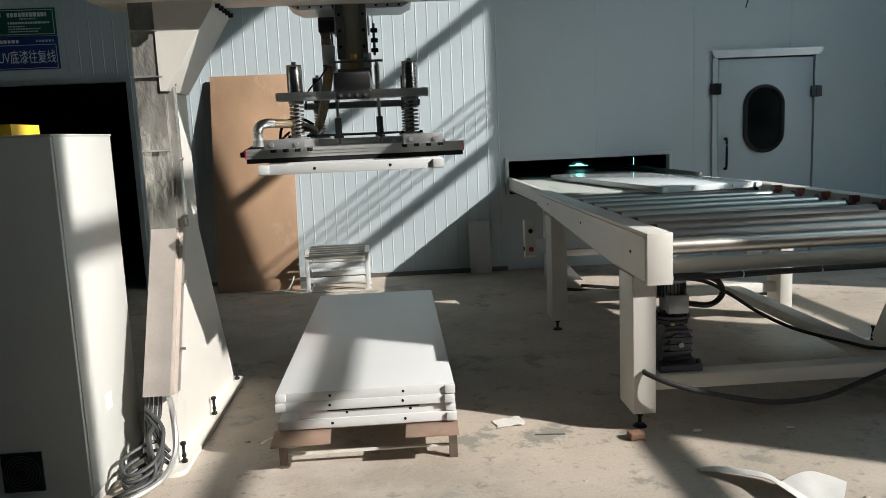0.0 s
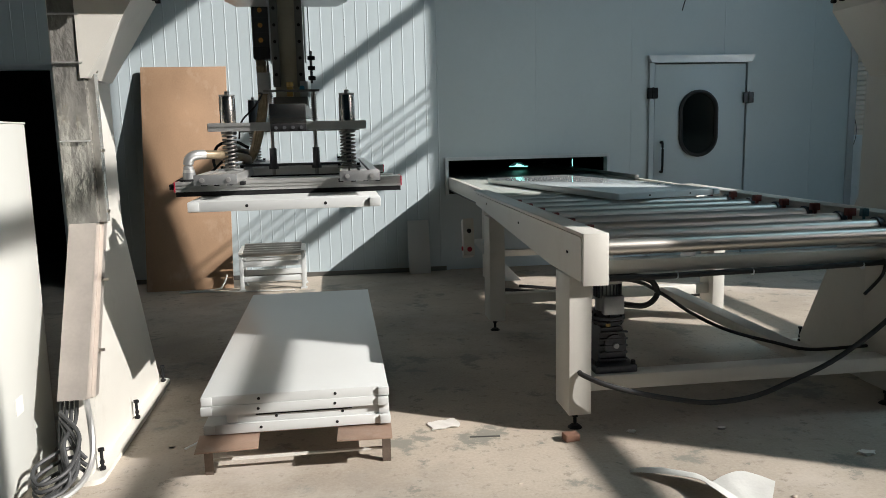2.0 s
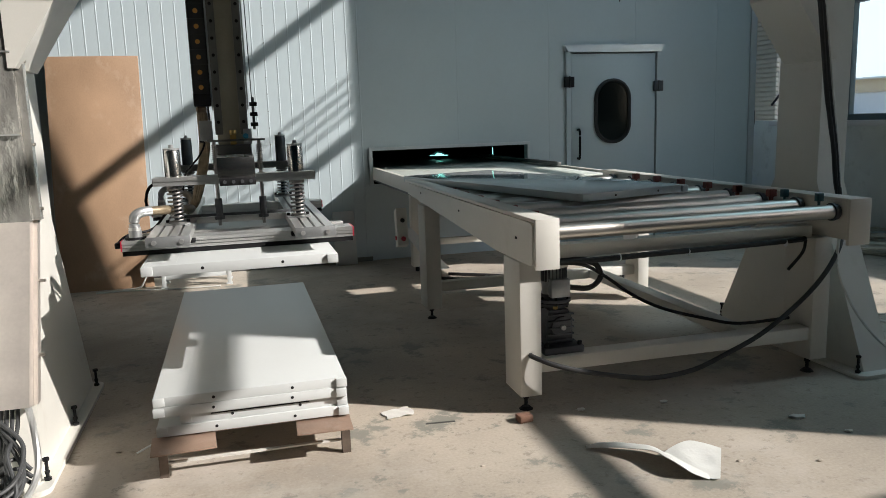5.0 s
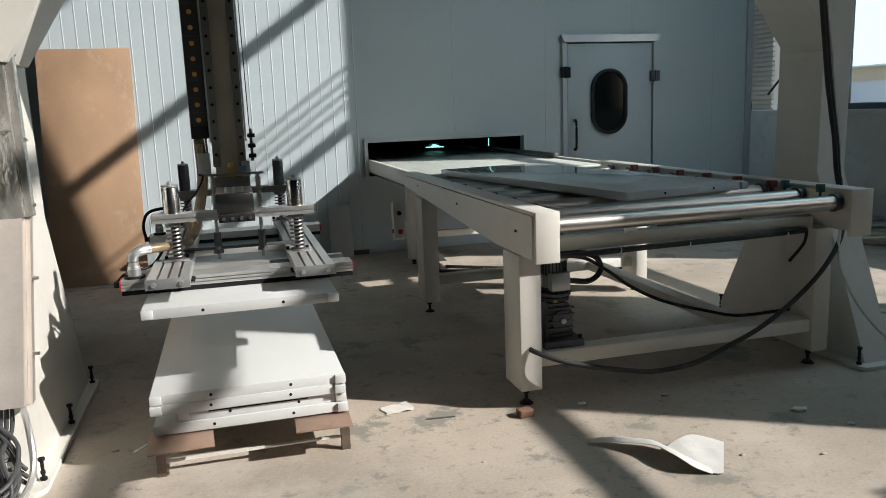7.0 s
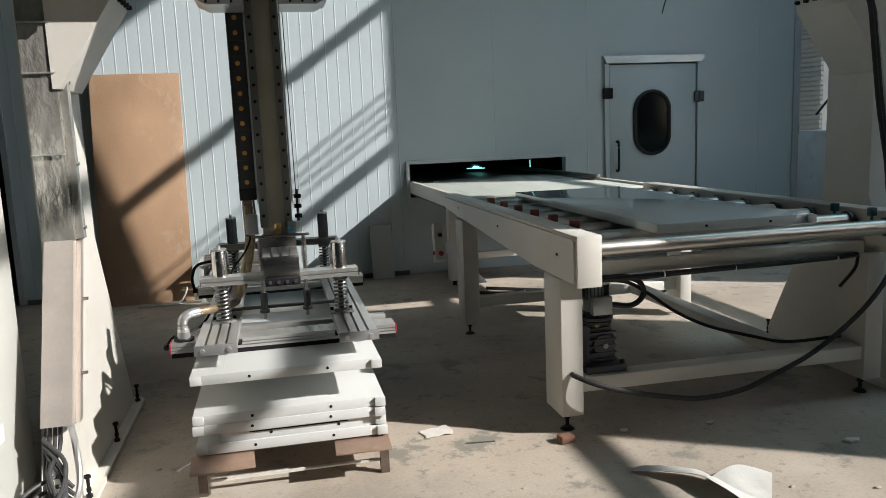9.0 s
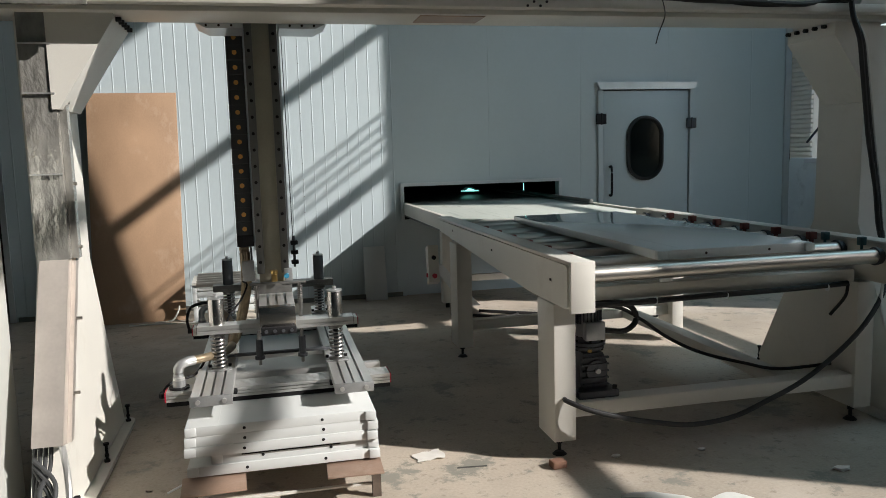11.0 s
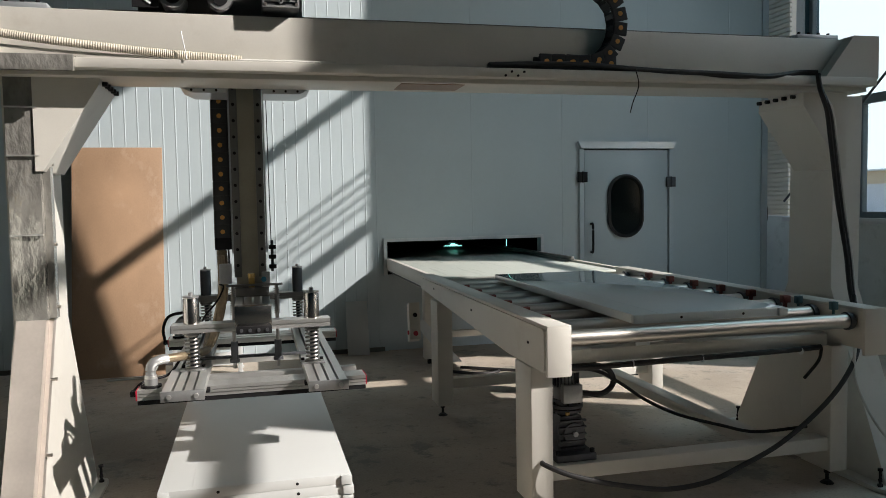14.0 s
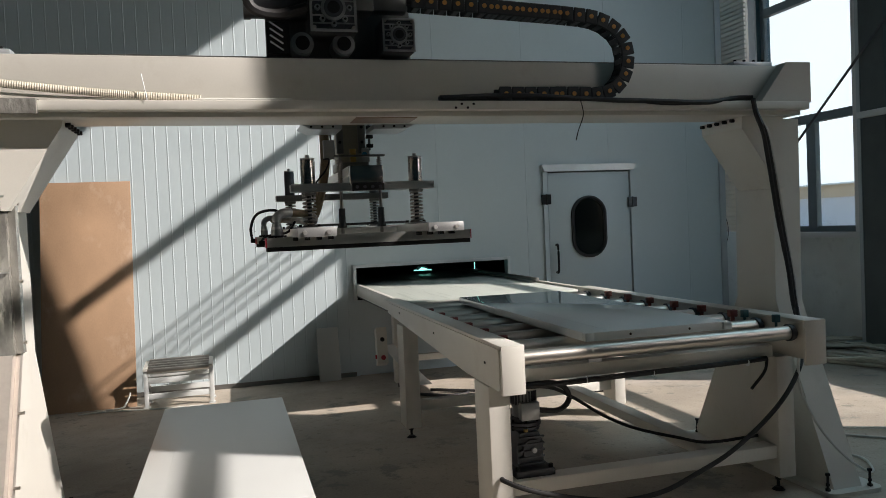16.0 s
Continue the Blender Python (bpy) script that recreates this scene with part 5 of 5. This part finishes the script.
    # control plate on the side
    box = part("control_plate", Shape().prism([(6.20, 0.50), (6.275, 0.47), (6.31, 0.74), (6.235, 0.77)], "x", 3.33, 3.41), CREAM, c, "cream push-button plate")
    part("red_button", Shape().cyl((3.32, 6.245, 0.545), (3.33, 6.245, 0.545), 0.016, 14), RED, box, "red stop button")
    part("red_button", Shape().cyl((3.372, 6.19, 0.545), (3.372, 6.205, 0.545), 0.018, 14), RED, box, "red stop button")
    part("black_switch", Shape().cyl((3.372, 6.205, 0.68), (3.372, 6.222, 0.68), 0.016, 14), BLACK, box, "black rotary switch")
    # cables under the front
    part("cable", Shape().tube([(3.52, 3.952, 0.735), (3.75, 3.95, 0.728), (4.2, 3.945, 0.735), (4.6, 3.945, 0.738), (4.9, 3.95, 0.742), (5.0, 3.95, 0.745)], 0.014), RUBBER, c, "black cable tied under the front rail")
    part("cable", Shape().tube([(3.60, 4.0, 0.72), (3.778, 4.0, 0.701), (3.97, 4.13, 0.60), (4.20, 4.28, 0.455), (4.42, 4.33, 0.345), (4.66, 4.29, 0.275), (4.756, 4.13, 0.278), (5.07, 4.13, 0.278)], 0.009), RUBBER, c, "thin black cable along the brace")
    part("cable", Shape().tube([(5.0, 3.945, 0.74), (4.97, 3.93, 0.68), (4.88, 3.92, 0.60)], 0.008), RUBBER, c)
    for x in (3.62, 3.95, 4.32, 4.88):
        part("cable_tie", Shape().cyl((x - 0.002, 3.947, 0.732), (x + 0.002, 3.947, 0.732), 0.018, 12), WHITE, c)
    part("white_tag", Shape().box(3.965, 4.035, 3.94, 3.945, 0.818, 0.842), WHITE, c)
    lone("supply_cable", Shape().tube([(3.492, 3.96, 0.295), (3.50, 3.93, 0.29), (3.585, 3.87, 0.259), (3.727, 3.84, 0.22), (3.891, 3.82, 0.186), (4.064, 3.81, 0.161), (4.27, 3.80, 0.180), (4.455, 3.80, 0.242), (4.659, 3.82, 0.313), (4.876, 3.85, 0.427), (5.047, 3.88, 0.546), (5.175, 3.92, 0.669), (5.24, 3.97, 0.76), (5.31, 4.08, 0.98)], 0.012, 10), RUBBER, "thick black supply cable sagging across the conveyor front", "cable")
    lone("cable", Shape().tube([(3.75, 7.3, 0.014), (4.1, 7.0, 0.02), (4.3, 7.1, 0.014), (4.0, 7.25, 0.03), (4.7, 6.9, 0.014), (5.4, 6.6, 0.014)], 0.014), RUBBER, "black cable bundle on the floor beneath the conveyor", "cable")
    return left, right


def belt_conveyor():
    b = thing("belt_conveyor", (4.36, 8.0, 0), "cream belt conveyor running into the booth slot", "conveyor")
    part("belt", Shape().box(3.58, 5.12, 6.37, 10.8, 0.915, 0.935, 0.006), BELT, b, "pale green worn conveyor belt")
    for x0, x1 in ((3.535, 3.575), (5.125, 5.165)):
        part("side_beam", Shape().box(x0, x1, 6.345, 8.36, 0.835, 0.952, 0.003).box(x0, x1, 8.36, 10.8, 0.835, 0.952), CREAM, b)
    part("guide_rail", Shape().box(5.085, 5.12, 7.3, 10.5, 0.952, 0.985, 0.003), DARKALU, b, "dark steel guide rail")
    part("end_roller", Shape().cyl((3.58, 6.40, 0.895), (5.12, 6.40, 0.895), 0.028, 24), STEEL, b)
    for x in (3.80, 4.95):
        part("leg", Shape().box(x - 0.05, x + 0.05, 7.6, 7.7, 0.05, 0.80, 0.004), CREAM, b)
        part("foot", Shape().cyl((x, 7.65, 0), (x, 7.65, 0.05), 0.02, 12), BLACK, b)
    part("cross_rail", Shape().box(3.85, 4.9, 7.62, 7.68, 0.24, 0.30, 0.004), CREAM, b)
    part("guard", Shape().prism([(3.9, 0.05), (4.05, 0.05), (3.7, 0.45), (3.6, 0.45)], "y", 7.4, 7.42), TRIM, b)
    part("drum", Shape().box(3.577, 5.123, 6.6, 10.6, 0.80, 0.905), GUN, b)


# ---- loose things ----
def roller_stand():
    r = thing("roller_stand", (1.78, 7.95, 0), "small white roller stand with galvanised rollers by the wall", "roller stand")
    for x in (1.50, 2.06):
        part("side_plate", Shape().prism([(7.76, 0.34), (8.06, 0.34), (8.08, 0.37), (8.06, 0.385), (7.76, 0.36)], "x", x, x + 0.035), CREAM, r)
        for y in (7.78, 8.03):
            part("leg", Shape().box(x, x + 0.035, y, y + 0.035, 0.012, 0.34, 0.003), PANEL, r)
            part("foot", Shape().box(x - 0.01, x + 0.045, y - 0.01, y + 0.05, 0, 0.012), PANEL, r)
    for k in range(5):
        y = 7.79 + k * 0.062
        part("roller", Shape().cyl((1.535, y, 0.335 + 0.012 * k), (2.06, y, 0.335 + 0.012 * k), 0.022, 18), STEEL, r)
    for y, z in ((7.785, 0.22), (8.035, 0.22), (7.785, 0.08), (8.035, 0.10)):
        part("rail", Shape().box(1.535, 2.06, y, y + 0.02, z, z + 0.05, 0.003), PANEL, r)


def boards():
    lean = math.atan2(8.33 - 7.92, 2.07)
    m = Matrix.Translation((0, 7.92, 0)) @ Matrix.Rotation(-lean, 4, "X")
    lone("fibreboard_sheet", Shape().box(0.64, 1.42, 0.0, 0.018, 0.006, 2.11, 0.002, m), BOARD, "brown hardboard sheet leaning on the booth wall", "board")
    lean = math.atan2(0.13, 0.53)
    m = Matrix.Translation((0, 8.225, 0)) @ Matrix.Rotation(-lean, 4, "X")
    lone("offcut", Shape().box(3.105, 3.32, 0.0, 0.02, 0.005, 0.545, 0.002, m), PANEL, "pale offcut of panel leaning on the wall", "board")
    lone("wire", Shape().tube([(1.16, 7.86, 0.008), (1.3, 7.84, 0.02), (1.34, 7.84, 0.06), (1.37, 7.85, 0.12), (1.375, 7.86, 0.15)], 0.008), WHITECABLE, "stiff white wire sticking up from the floor", "wire")
    lone("wire", Shape().tube([(0.95, 7.80, 0.008), (1.2, 7.80, 0.008), (1.6, 7.72, 0.008), (2.0, 7.68, 0.008)], 0.007), WHITECABLE, "white wire lying along the board's foot", "wire")


def cabinet():
    c = thing("control_cabinet", (0.72, 3.84, 0), "light grey steel control cabinet standing on the floor", "cabinet")
    part("body", Shape().box(0.30, 1.128, 3.555, 4.14, 0.05, 1.478, 0.005), CABINET, c)
    part("plinth", Shape().box(0.32, 1.118, 3.57, 4.13, 0.0, 0.05), CABINET, c)
    d = part("front_door", Shape().box(0.305, 1.124, 3.535, 3.553, 0.06, 1.476, 0.003), CABINET, c)
    fan = part("fan_grille", Shape().box(0.80, 0.955, 3.521, 3.534, 0.105, 0.265, 0.003), BLACK, d, "black fan grille")
    for k in range(5):
        ring = Shape()
        r = 0.018 + k * 0.0125
        pts = [(0.8775 + r * math.cos(2 * math.pi * i / 24), 3.519, 0.185 + r * math.sin(2 * math.pi * i / 24)) for i in range(25)]
        part("ring", ring.tube(pts, 0.0015, 5), GREYCABLE, fan)
    part("hub", Shape().cyl((0.8775, 3.515, 0.185), (0.8775, 3.521, 0.185), 0.018, 16), BLACK, fan)
    part("label", Shape().box(1.128, 1.1295, 3.76, 3.83, 0.33, 0.40), PAPER, c)
    part("lid", Shape().box(0.296, 1.131, 3.53, 4.144, 1.478, 1.486, 0.003), CABINET, c)
    y = thing("yellow_tray", (0.72, 3.75, 1.486), "yellow plastic tray on top of the cabinet", "tray")
    s = Shape().box(0.42, 0.93, 3.66, 3.90, 1.486, 1.491).box(0.42, 0.93, 3.66, 3.666, 1.491, 1.531).box(0.42, 0.93, 3.894, 3.90, 1.491, 1.531).box(0.42, 0.426, 3.666, 3.894, 1.491, 1.531).box(0.924, 0.93, 3.666, 3.894, 1.491, 1.531)
    part("tray", s, YELLOW, y)


def litter():
    # crumpled foam film: a raised curling strip that opens into a sheet
    s = Shape()

    def sheet(back, front, ny, sag):
        back, front = smooth_line(back, 6), smooth_line(front, 6)
        verts = []
        for p0, p1 in zip(back, front):
            for j in range(ny):
                f = j / (ny - 1)
                p = p0.lerp(p1, f)
                lift = sag * math.sin(math.pi * f) + 0.008 * noise.noise((p.x * 16, p.y * 16, 2)) * math.sin(math.pi * f)
                verts.append((p.x, p.y, max(0.003, p.z + lift)))
        s.add(verts, [(i * ny + j, (i + 1) * ny + j, (i + 1) * ny + j + 1, i * ny + j + 1) for i in range(len(back) - 1) for j in range(ny - 1)], True)
    rim = [(3.566, 3.511, 0.003), (3.601, 3.478, 0.016), (3.667, 3.411, 0.034), (3.755, 3.304, 0.056), (3.774, 3.214, 0.060), (3.796, 3.144, 0.052), (3.828, 3.119, 0.030), (3.889, 3.096, 0.004)]
    sheet([(3.568, 3.515, 0.003), (3.640, 3.500, 0.018), (3.720, 3.455, 0.024), (3.800, 3.400, 0.018), (3.835, 3.345, 0.012), (3.860, 3.290, 0.008), (3.885, 3.215, 0.006), (3.905, 3.130, 0.005)], rim, 7, 0.014)
    sheet([(3.835, 3.345, 0.013), (3.905, 3.365, 0.030), (3.974, 3.372, 0.036), (4.030, 3.335, 0.030), (4.073, 3.290, 0.022)], [(3.850, 3.130, 0.020), (3.870, 3.112, 0.010), (3.890, 3.100, 0.006), (3.905, 3.088, 0.006), (3.925, 3.080, 0.008)], 9, -0.010)
    ob = lone("foam_film", s, FOAM, "crumpled piece of white foam film on the concrete", "packing film")
    mod = ob.modifiers.new("thick", "SOLIDIFY")
    mod.thickness = 0.002
    s = Shape()
    verts = [(2.815 + 0.135 * i / 8 + 0.01 * math.sin(j), 4.115 + 0.10 * j / 6 + 0.015 * i / 8, 0.006 + 0.012 * abs(math.sin(i * 0.8 + j * 0.4)) * (i / 8)) for i in range(9) for j in range(7)]
    s.add(verts, [(i * 7 + j, (i + 1) * 7 + j, (i + 1) * 7 + j + 1, i * 7 + j + 1) for i in range(8) for j in range(6)], True)
    ob = lone("paper_scrap", s, PAPER, "torn scrap of white paper on the floor", "paper")
    mod = ob.modifiers.new("thick", "SOLIDIFY")
    mod.thickness = 0.003
    s = Shape().box(3.395, 3.465, 3.86, 3.915, 0.0, 0.035, 0.006, Matrix.Translation((3.43, 3.89, 0)) @ pose(0, 0, 0, 0, 0, 8) @ Matrix.Translation((-3.43, -3.89, 0)))
    lone("brick_bit", s, BRICK, "broken bit of red brick by the conveyor foot", "brick")
    for x, y, r in ((3.73, 3.92, 0.02), (4.158, 3.88, 0.018), (4.62, 3.5, 0.03), (4.72, 3.30, 0.015), (1.62, 4.15, 0.012), (3.1, 3.5, 0.008), (4.1, 3.2, 0.01), (2.9, 3.3, 0.007), (4.4, 3.1, 0.012), (1.7, 3.6, 0.008)):
        s = Shape()
        bm = bmesh.new()
        bmesh.ops.create_icosphere(bm, subdivisions=2, radius=r)
        for v in bm.verts:
            v.co *= 0.75 + 0.5 * noise.noise(v.co * 60 + Vector((x * 7, y * 5, 0)))
            v.co.x *= 1.5
            v.co.z = max(-r * 0.3, v.co.z * 0.5)
            v.co += Vector((x, y, r * 0.3))
        lone("debris", s.take(bm, True), PAPER if r > 0.014 else FLOOR, "small pale crumb of rubble on the floor", "rubble", "crumbs on the floor")
    lone("strip", Shape().box(2.98, 3.12, 3.995, 4.0, 0.0, 0.006, 0, Matrix.Translation((3.05, 3.98, 0)) @ pose(0, 0, 0, 0, 0, -6) @ Matrix.Translation((-3.05, -3.98, 0))), DARKALU, "thin dark metal strip on the floor", "strip")
    lone("offcut_stick", Shape().bar((1.735, 3.86, 0.105), (1.80, 3.89, 0.125), 0.012, 0.004), WHITE, "white strip sticking out beneath the stack", "strip")
    rng = random.Random(4)
    for k in range(30):
        x, y, a = 8.05 + rng.random() * 0.45, 6.2 + rng.random() * 1.5, rng.uniform(-40, 40) - 50
        L, w = rng.uniform(0.8, 1.5), rng.uniform(0.05, 0.13)
        x = min(x, 8.9 - L / 2 * abs(math.cos(radians(a))))
        z = 0.004 + 0.020 * (k // 5)
        m = Matrix.Translation((x, y, z)) @ pose(0, 0, 0, rng.uniform(-1, 1), rng.uniform(-1, 1), a)
        lone("timber_strip", Shape().box(-L / 2, L / 2, -w / 2, w / 2, 0, 0.018, 0.002, m), material("pale_wood", (0.50, 0.46, 0.38), 0.6, per_object=0.15) if k == 0 else bpy.data.materials["pale_wood"], "pale wooden strip in a loose pile on the floor", "plank", "pile of strips")
    # floor fan behind the booth corner
    f = thing("drum_fan", (8.35, 9.1, 0), "large wire-caged floor fan behind the booth", "fan")
    for k in range(5):
        r = 0.08 + 0.075 * k
        part("cage_ring", Shape().tube([(8.12 + r * math.cos(2 * math.pi * i / 32), 9.05, 1.30 + r * math.sin(2 * math.pi * i / 32)) for i in range(33)], 0.004, 5), GREYCABLE, f)
    for k in range(12):
        a = 2 * math.pi * k / 12
        part("spoke", Shape().cyl((8.12, 9.04, 1.30), (8.12 + 0.38 * math.cos(a), 9.05, 1.30 + 0.38 * math.sin(a)), 0.003, 5), GREYCABLE, f)
    part("hub", Shape().cyl((8.12, 9.02, 1.30), (8.12, 9.16, 1.30), 0.07, 20), GUN, f)
    part("stand", Shape().cyl((8.12, 9.15, 0.02), (8.12, 9.15, 1.25), 0.02, 12).cyl((8.12, 9.15, 0.0), (8.12, 9.15, 0.03), 0.22, 24), GUN, f)
    # diagonal brace rod before the window
    lone("brace_rod", Shape().cyl((8.62, 8.9, 1.45), (8.62, 6.2, 3.75), 0.014, 10), GUN, "thin steel wind-brace rod before the hall window", "brace")


hall()
booth()
booth_door()
signs()
gantry()
CHAIN_BEND, CHAIN_TOP = drag_chain()
CARRIAGE = carriage()
GRIPPER = gripper()
stack()
HELD = door_leaf("door_leaf", 1.818, 2.596, 3.87, P - 0.042, "white primed door leaf held by the vacuum gripper", PANEL)
LEFT_STOPS, RIGHT_STOPS = conveyor()
belt_conveyor()
MOVED = door_leaf("door_leaf", 3.889, 4.676, 3.81, 0.943, "freshly coated glossy grey-white door leaf on the rollers", GLOSS, at_corner=True)
roller_stand()
boards()
cabinet()
litter()

LIFT = [(0, 0.958), (0.5, 0.916), (1, 0.869), (1.5, 0.825), (2, 0.781), (2.5, 0.735), (3, 0.689), (3.5, 0.643), (4, 0.597), (5, 0.504), (6, 0.411), (6.5, 0.365), (7, 0.316),
        (7.5, 0.269), (8, 0.220), (8.5, 0.172), (9, 0.127), (9.5, 0.082), (10, 0.037), (10.45, 0.0), (11, 0.0), (12.6, 0.0)]
RISE = [(13, 0.012), (13.5, 0.028), (13.7, 0.055), (13.8, 0.135), (14, 0.286), (14.5, 0.617), (15, 0.961), (15.2, 1.05), (15.5, 1.080), (16, 1.068)]
SHIFT = [(0, 0.0), (14, 0.0), (15, 0.0), (15.15, 0.0), (15.3, 0.060), (15.5, 0.210), (15.7, 0.385), (15.8, 0.490), (16, 0.745)]
SLIDE = [(0, 4.267, 5.906, 10), (1, 4.25, 5.67, 12), (2, 4.23, 5.43, 12.5), (3, 4.19, 5.17, 14), (3.6, 4.12, 4.97, 14.5), (5.8, 3.99, 4.27, 15), (6.2, 4.01, 4.20, 14), (6.6, 4.02, 4.12, 13),
         (7, 4.06, 4.08, 10), (7.4, 4.02, 3.95, 9.5), (7.8, 3.99, 3.89, 8), (8.2, 3.91, 3.84, 3), (8.6, 3.85, 3.82, 0), (9.2, 3.86, 3.82, -0.5), (10.5, 3.88, 3.815, -0.5), (11.3, 3.889, 3.81, -0.5), (16, 3.889, 3.81, -0.5)]


def along(rows, t):
    for (t0, v0), (t1, v1) in zip(rows, rows[1:]):
        if t0 <= t <= t1:
            return v0 + (v1 - v0) * (t - t0) / (t1 - t0)
    return rows[-1][1]


def motions():
    off = 0.024
    home = GRIPPER.location.copy()
    times = sorted({t for t, _ in LIFT + RISE} | {t for t, _ in SHIFT if t > 15})
    walk(GRIPPER, [(t, pose(home.x + off + along(SHIFT, t), home.y, home.z + along(LIFT + RISE, t))) for t in times])
    rest = HELD.location.copy()
    walk(HELD, [(t, pose(rest.x, rest.y, rest.z + z)) for t, z in LIFT] + [(16, pose(rest.x, rest.y, rest.z))])
    base = CARRIAGE.location.copy()
    walk(CARRIAGE, [(t, pose(base.x + off + v, base.y, base.z)) for t, v in SHIFT])
    walk(CHAIN_TOP, [(t, pose(v, 0, 0)) for t, v in SHIFT])
    walk(CHAIN_BEND, [(t, pose(v * 0.48, 0, 0)) for t, v in SHIFT])
    walk(MOVED, [(t, pose(x, y, 0.943, 0, 0, a)) for t, x, y, a in SLIDE])
    for b in LEFT_STOPS:
        walk(b, [(0, pose(0, 0, -0.032)), (7.6, pose(0, 0, -0.032)), (8.0, pose(0, 0, 0.0)), (9.4, pose(0, 0, 0.0)), (9.9, pose(0, 0, -0.032)), (16, pose(0, 0, -0.032))])
    for b in RIGHT_STOPS:
        walk(b, [(0, pose(0, 0, 0)), (7.2, pose(0, 0, 0)), (7.8, pose(0, 0, -0.06)), (9.4, pose(0, 0, -0.06)), (10.2, pose(0, 0, 0)), (16, pose(0, 0, 0))])


motions()
